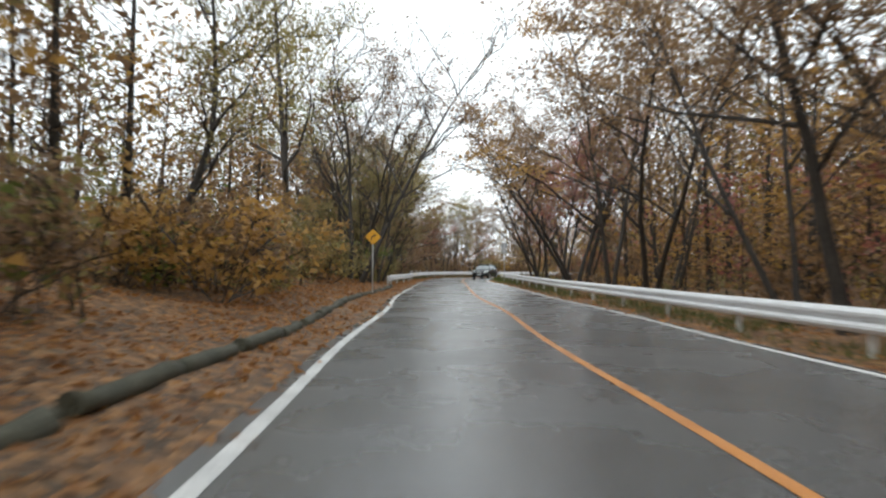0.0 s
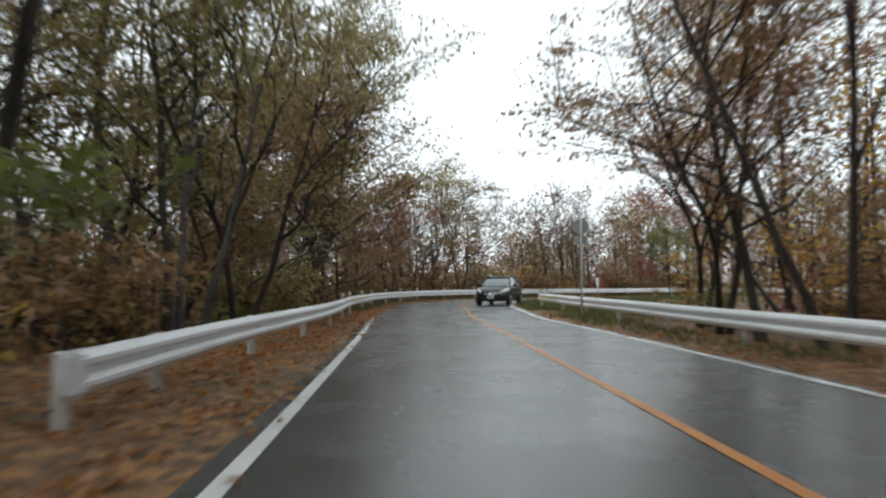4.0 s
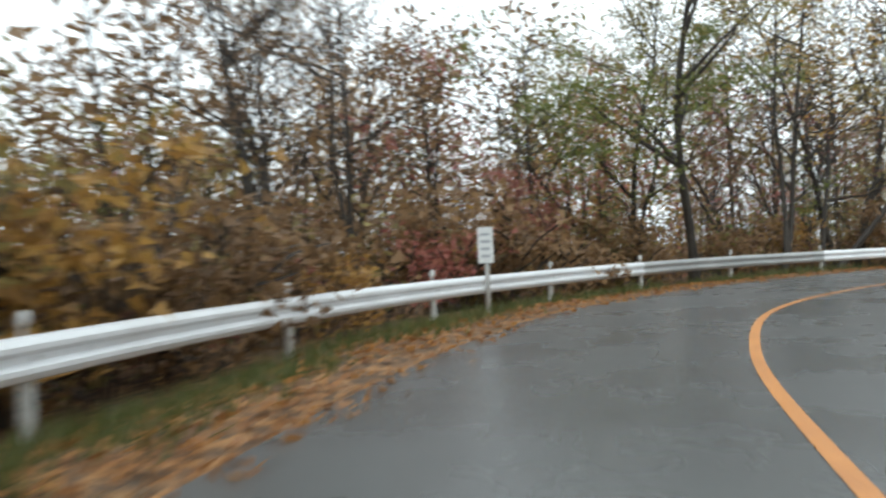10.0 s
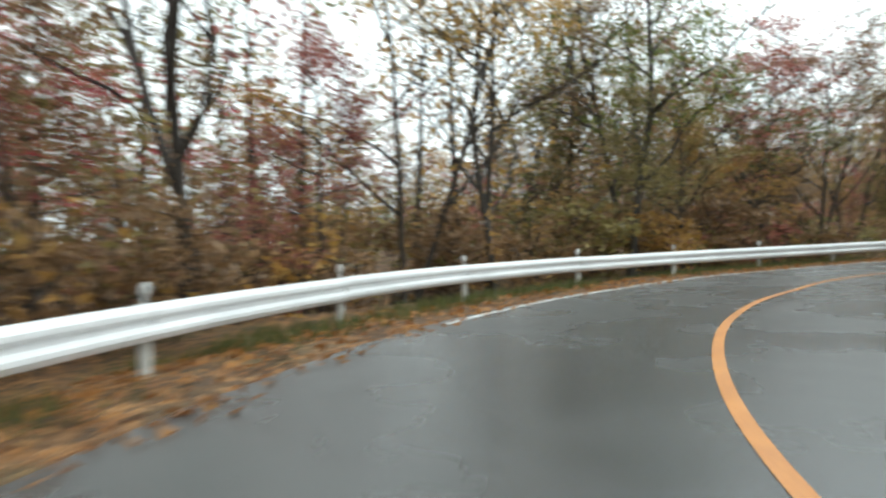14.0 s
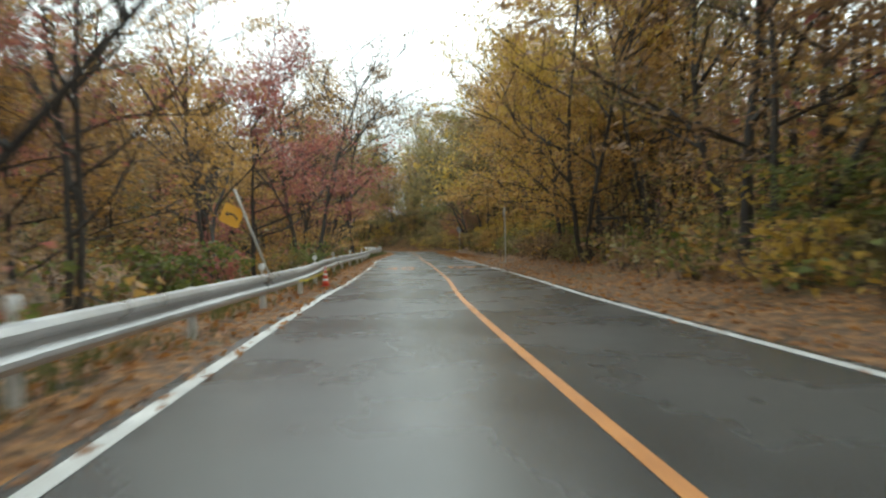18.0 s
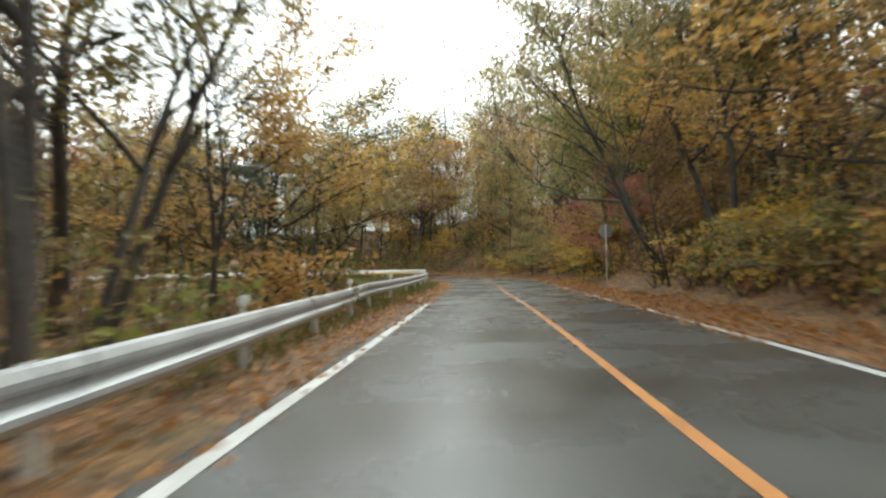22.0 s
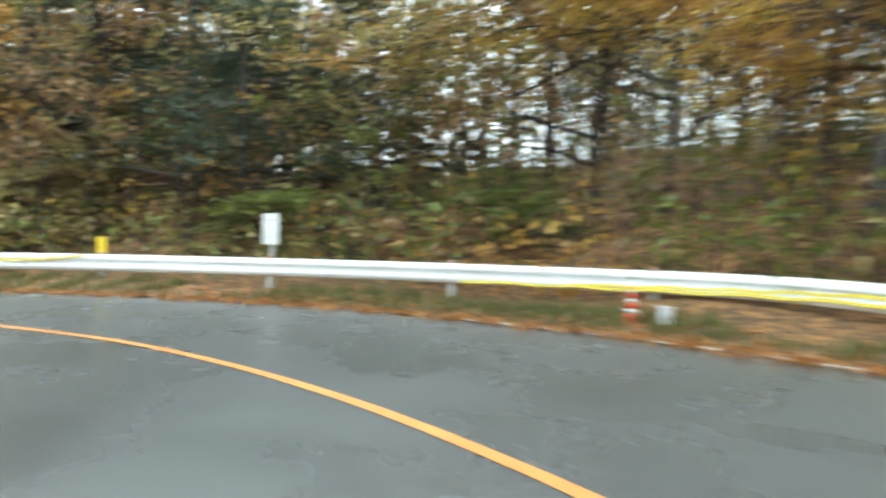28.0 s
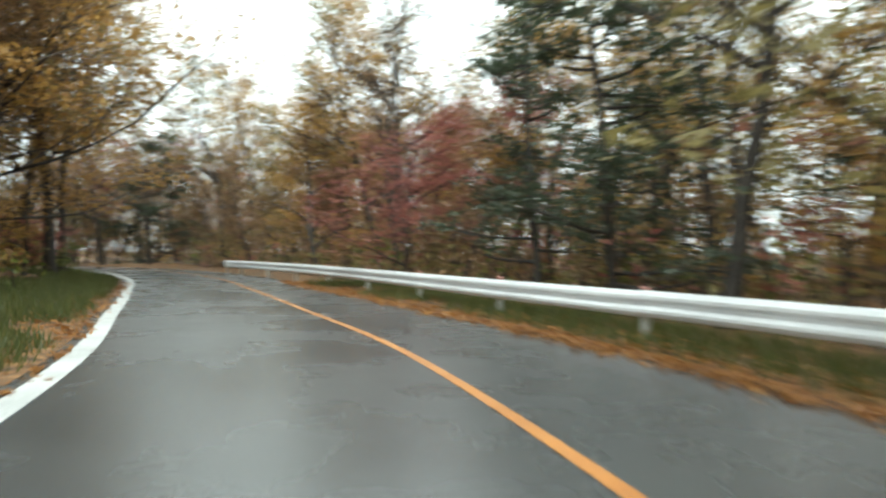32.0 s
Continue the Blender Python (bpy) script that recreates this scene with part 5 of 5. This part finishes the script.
# x runs forward; the nose is at +1.9
body = [(-1.88, 0.45, 0.80, 0.62, 0.70, 0.82, 0.60), (-1.80, 0.28, 0.86, 0.74, 0.80, 0.98, 0.66), (-1.4, 0.22, 0.93, 0.80, 0.845, 0.95, 0.80), (-0.6, 0.2, 0.93, 0.82, 0.85, 0.94, 0.80),
        (0.3, 0.2, 0.92, 0.82, 0.85, 0.94, 0.80), (0.85, 0.2, 0.91, 0.82, 0.85, 0.96, 0.74), (1.3, 0.2, 0.84, 0.81, 0.845, 0.92, 0.62), (1.65, 0.2, 0.72, 0.79, 0.81, 0.82, 0.55), (1.86, 0.22, 0.60, 0.70, 0.72, 0.70, 0.45), (1.93, 0.30, 0.52, 0.55, 0.58, 0.58, 0.35)]
shell = part("body", loft_bm([car_section(*s) for s in body]), CAR_PAINT, car)
cabin = [(-1.78, 0.86, 1.02, 0.72, 0.74, 1.08, 0.58), (-1.45, 0.86, 1.05, 0.76, 0.76, 1.36, 0.56), (-0.7, 0.88, 1.05, 0.78, 0.78, 1.44, 0.58), (0.05, 0.88, 1.05, 0.78, 0.78, 1.43, 0.56), (0.45, 0.88, 1.02, 0.77, 0.77, 1.33, 0.55), (1.05, 0.86, 0.93, 0.72, 0.73, 0.965, 0.66)]
part("window", loft_bm([car_section(*s) for s in cabin]), CAR_GLASS, car, "windscreen and side windows toned grey for reflected sky")
roof = [(-1.60, 1.26, 1.31, 0.55, 0.58, 1.34, 0.53), (-1.2, 1.37, 1.40, 0.57, 0.60, 1.43, 0.54), (-0.7, 1.41, 1.43, 0.57, 0.61, 1.465, 0.54), (0.0, 1.40, 1.42, 0.56, 0.59, 1.45, 0.53), (0.28, 1.36, 1.375, 0.55, 0.575, 1.395, 0.52), (0.42, 1.325, 1.333, 0.54, 0.56, 1.348, 0.50)]
part("roof", loft_bm([car_section(*s) for s in roof]), CAR_PAINT, car)
for s in (-1, 1):
    for pts, rad in (([(1.0, 0.735 * s, 0.92), (0.65, 0.70 * s, 1.13), (0.3, 0.60 * s, 1.36)], 0.03), ([(-0.45, 0.79 * s, 0.95), (-0.52, 0.615 * s, 1.40)], 0.035), ([(-1.75, 0.74 * s, 0.95), (-1.5, 0.58 * s, 1.34)], 0.07)):
        part("pillar", tube_bm(pts, [rad] * len(pts), 8), CAR_PAINT, car)
    part("headlamp", loft_bm([[(1.25 + 0.0, s * 0.83, 0.80), (1.25, s * 0.83, 0.84), (1.27, s * 0.78, 0.86), (1.27, s * 0.78, 0.80)], [(1.55, s * 0.815, 0.66), (1.55, s * 0.81, 0.79), (1.60, s * 0.68, 0.84), (1.62, s * 0.68, 0.68)],
                              [(1.86, s * 0.62, 0.60), (1.86, s * 0.61, 0.69), (1.90, s * 0.46, 0.70), (1.905, s * 0.46, 0.62)]]), LAMP_GLASS, car)
    mirror = part("wing_mirror", box_bm(0.12, 0.20, 0.14, (0.62, s * 0.95, 1.0), 0.04), CAR_PAINT, car)
    part("arm", tube_bm([(0.66, s * 0.82, 0.95), (0.62, s * 0.90, 0.98)], [0.025, 0.025], 8), CAR_TRIM, mirror)
    part("fog_lamp", disc_bm(0.055, 0.05, 16, pose(1.84, s * 0.60, 0.36)), LAMP_GLASS, car)
    part("door_handle", box_bm(0.16, 0.03, 0.03, (-0.30, s * 0.855, 0.84), 0.008), CAR_PAINT, car)
    part("tail_lamp", box_bm(0.10, 0.12, 0.30, (-1.78, s * 0.72, 0.92), 0.03), SIGN_RED, car)
    for x in (-1.28, 1.22):
        wheel = part("wheel", tube_bm([(x, s * 0.66, 0.30), (x, s * 0.68, 0.30), (x, s * 0.84, 0.30), (x, s * 0.86, 0.30)], [0.27, 0.30, 0.30, 0.27], 28), TYRE, car)
        part("rim", tube_bm([(x, s * 0.85, 0.30), (x, s * 0.868, 0.30)], [0.20, 0.19], 24), RIM, wheel)
        part("hub", tube_bm([(x, s * 0.86, 0.30), (x, s * 0.876, 0.30)], [0.06, 0.05], 12), CAR_TRIM, wheel)
part("grille", box_bm(0.06, 0.95, 0.15, (1.90, 0, 0.36), 0.03), CAR_TRIM, car)
part("grille_bar", tube_bm([(1.80, -0.56, 0.60), (1.93, -0.25, 0.555), (1.95, 0, 0.545), (1.93, 0.25, 0.555), (1.80, 0.56, 0.60)], [0.02, 0.032, 0.036, 0.032, 0.02], 8), CHROME, car)
part("badge", disc_bm(0.075, 0.03, 20, pose(1.945, 0, 0.61)), CHROME, car)
part("number_plate", box_bm(0.015, 0.33, 0.165, (1.955, 0, 0.42), 0.004), SIGN_WHITE, car)
part("plate_bar", box_bm(0.004, 0.24, 0.07, (1.964, 0, 0.40)), PRINT_GREY, car)
part("wiper", tube_bm([(1.0, -0.5, 0.965), (0.93, 0.1, 1.0)], [0.01, 0.008], 6), CAR_TRIM, car)
part("wiper", tube_bm([(1.0, 0.0, 0.97), (0.93, 0.6, 1.0)], [0.01, 0.008], 6), CAR_TRIM, car)
part("cowl", box_bm(0.10, 1.30, 0.03, (1.04, 0, 0.945), 0.01), CAR_TRIM, car)


# ---------------------------------------------------------------- hill far behind the second stretch, mist painted into its colour
def haze_painted_hill():
    """A far wooded ridge, a long way behind the wood; its pale colour stands in for rain haze."""
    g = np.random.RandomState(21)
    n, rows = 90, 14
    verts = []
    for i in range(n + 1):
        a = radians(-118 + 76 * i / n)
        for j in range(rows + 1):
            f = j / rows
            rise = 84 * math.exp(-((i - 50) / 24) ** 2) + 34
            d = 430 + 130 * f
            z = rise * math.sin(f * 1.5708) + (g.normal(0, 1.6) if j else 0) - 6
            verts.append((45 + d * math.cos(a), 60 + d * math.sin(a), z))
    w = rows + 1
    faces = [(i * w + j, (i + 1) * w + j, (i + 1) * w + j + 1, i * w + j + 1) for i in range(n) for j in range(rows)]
    tagged(new("backdrop", mesh_of("backdrop", verts, faces, HAZE_PALE, True)), "wooded hill in the distance painted pale for mist", "hill", kind="structure")


# the haze of distance is put into this pale grey base colour
HAZE_PALE = mottled("slope_with_painted_haze", (0.62, 0.64, 0.64), (0.74, 0.76, 0.76), 0.02, 0.12, 0.95, 0, 0.0, 0.01)
haze_painted_hill()
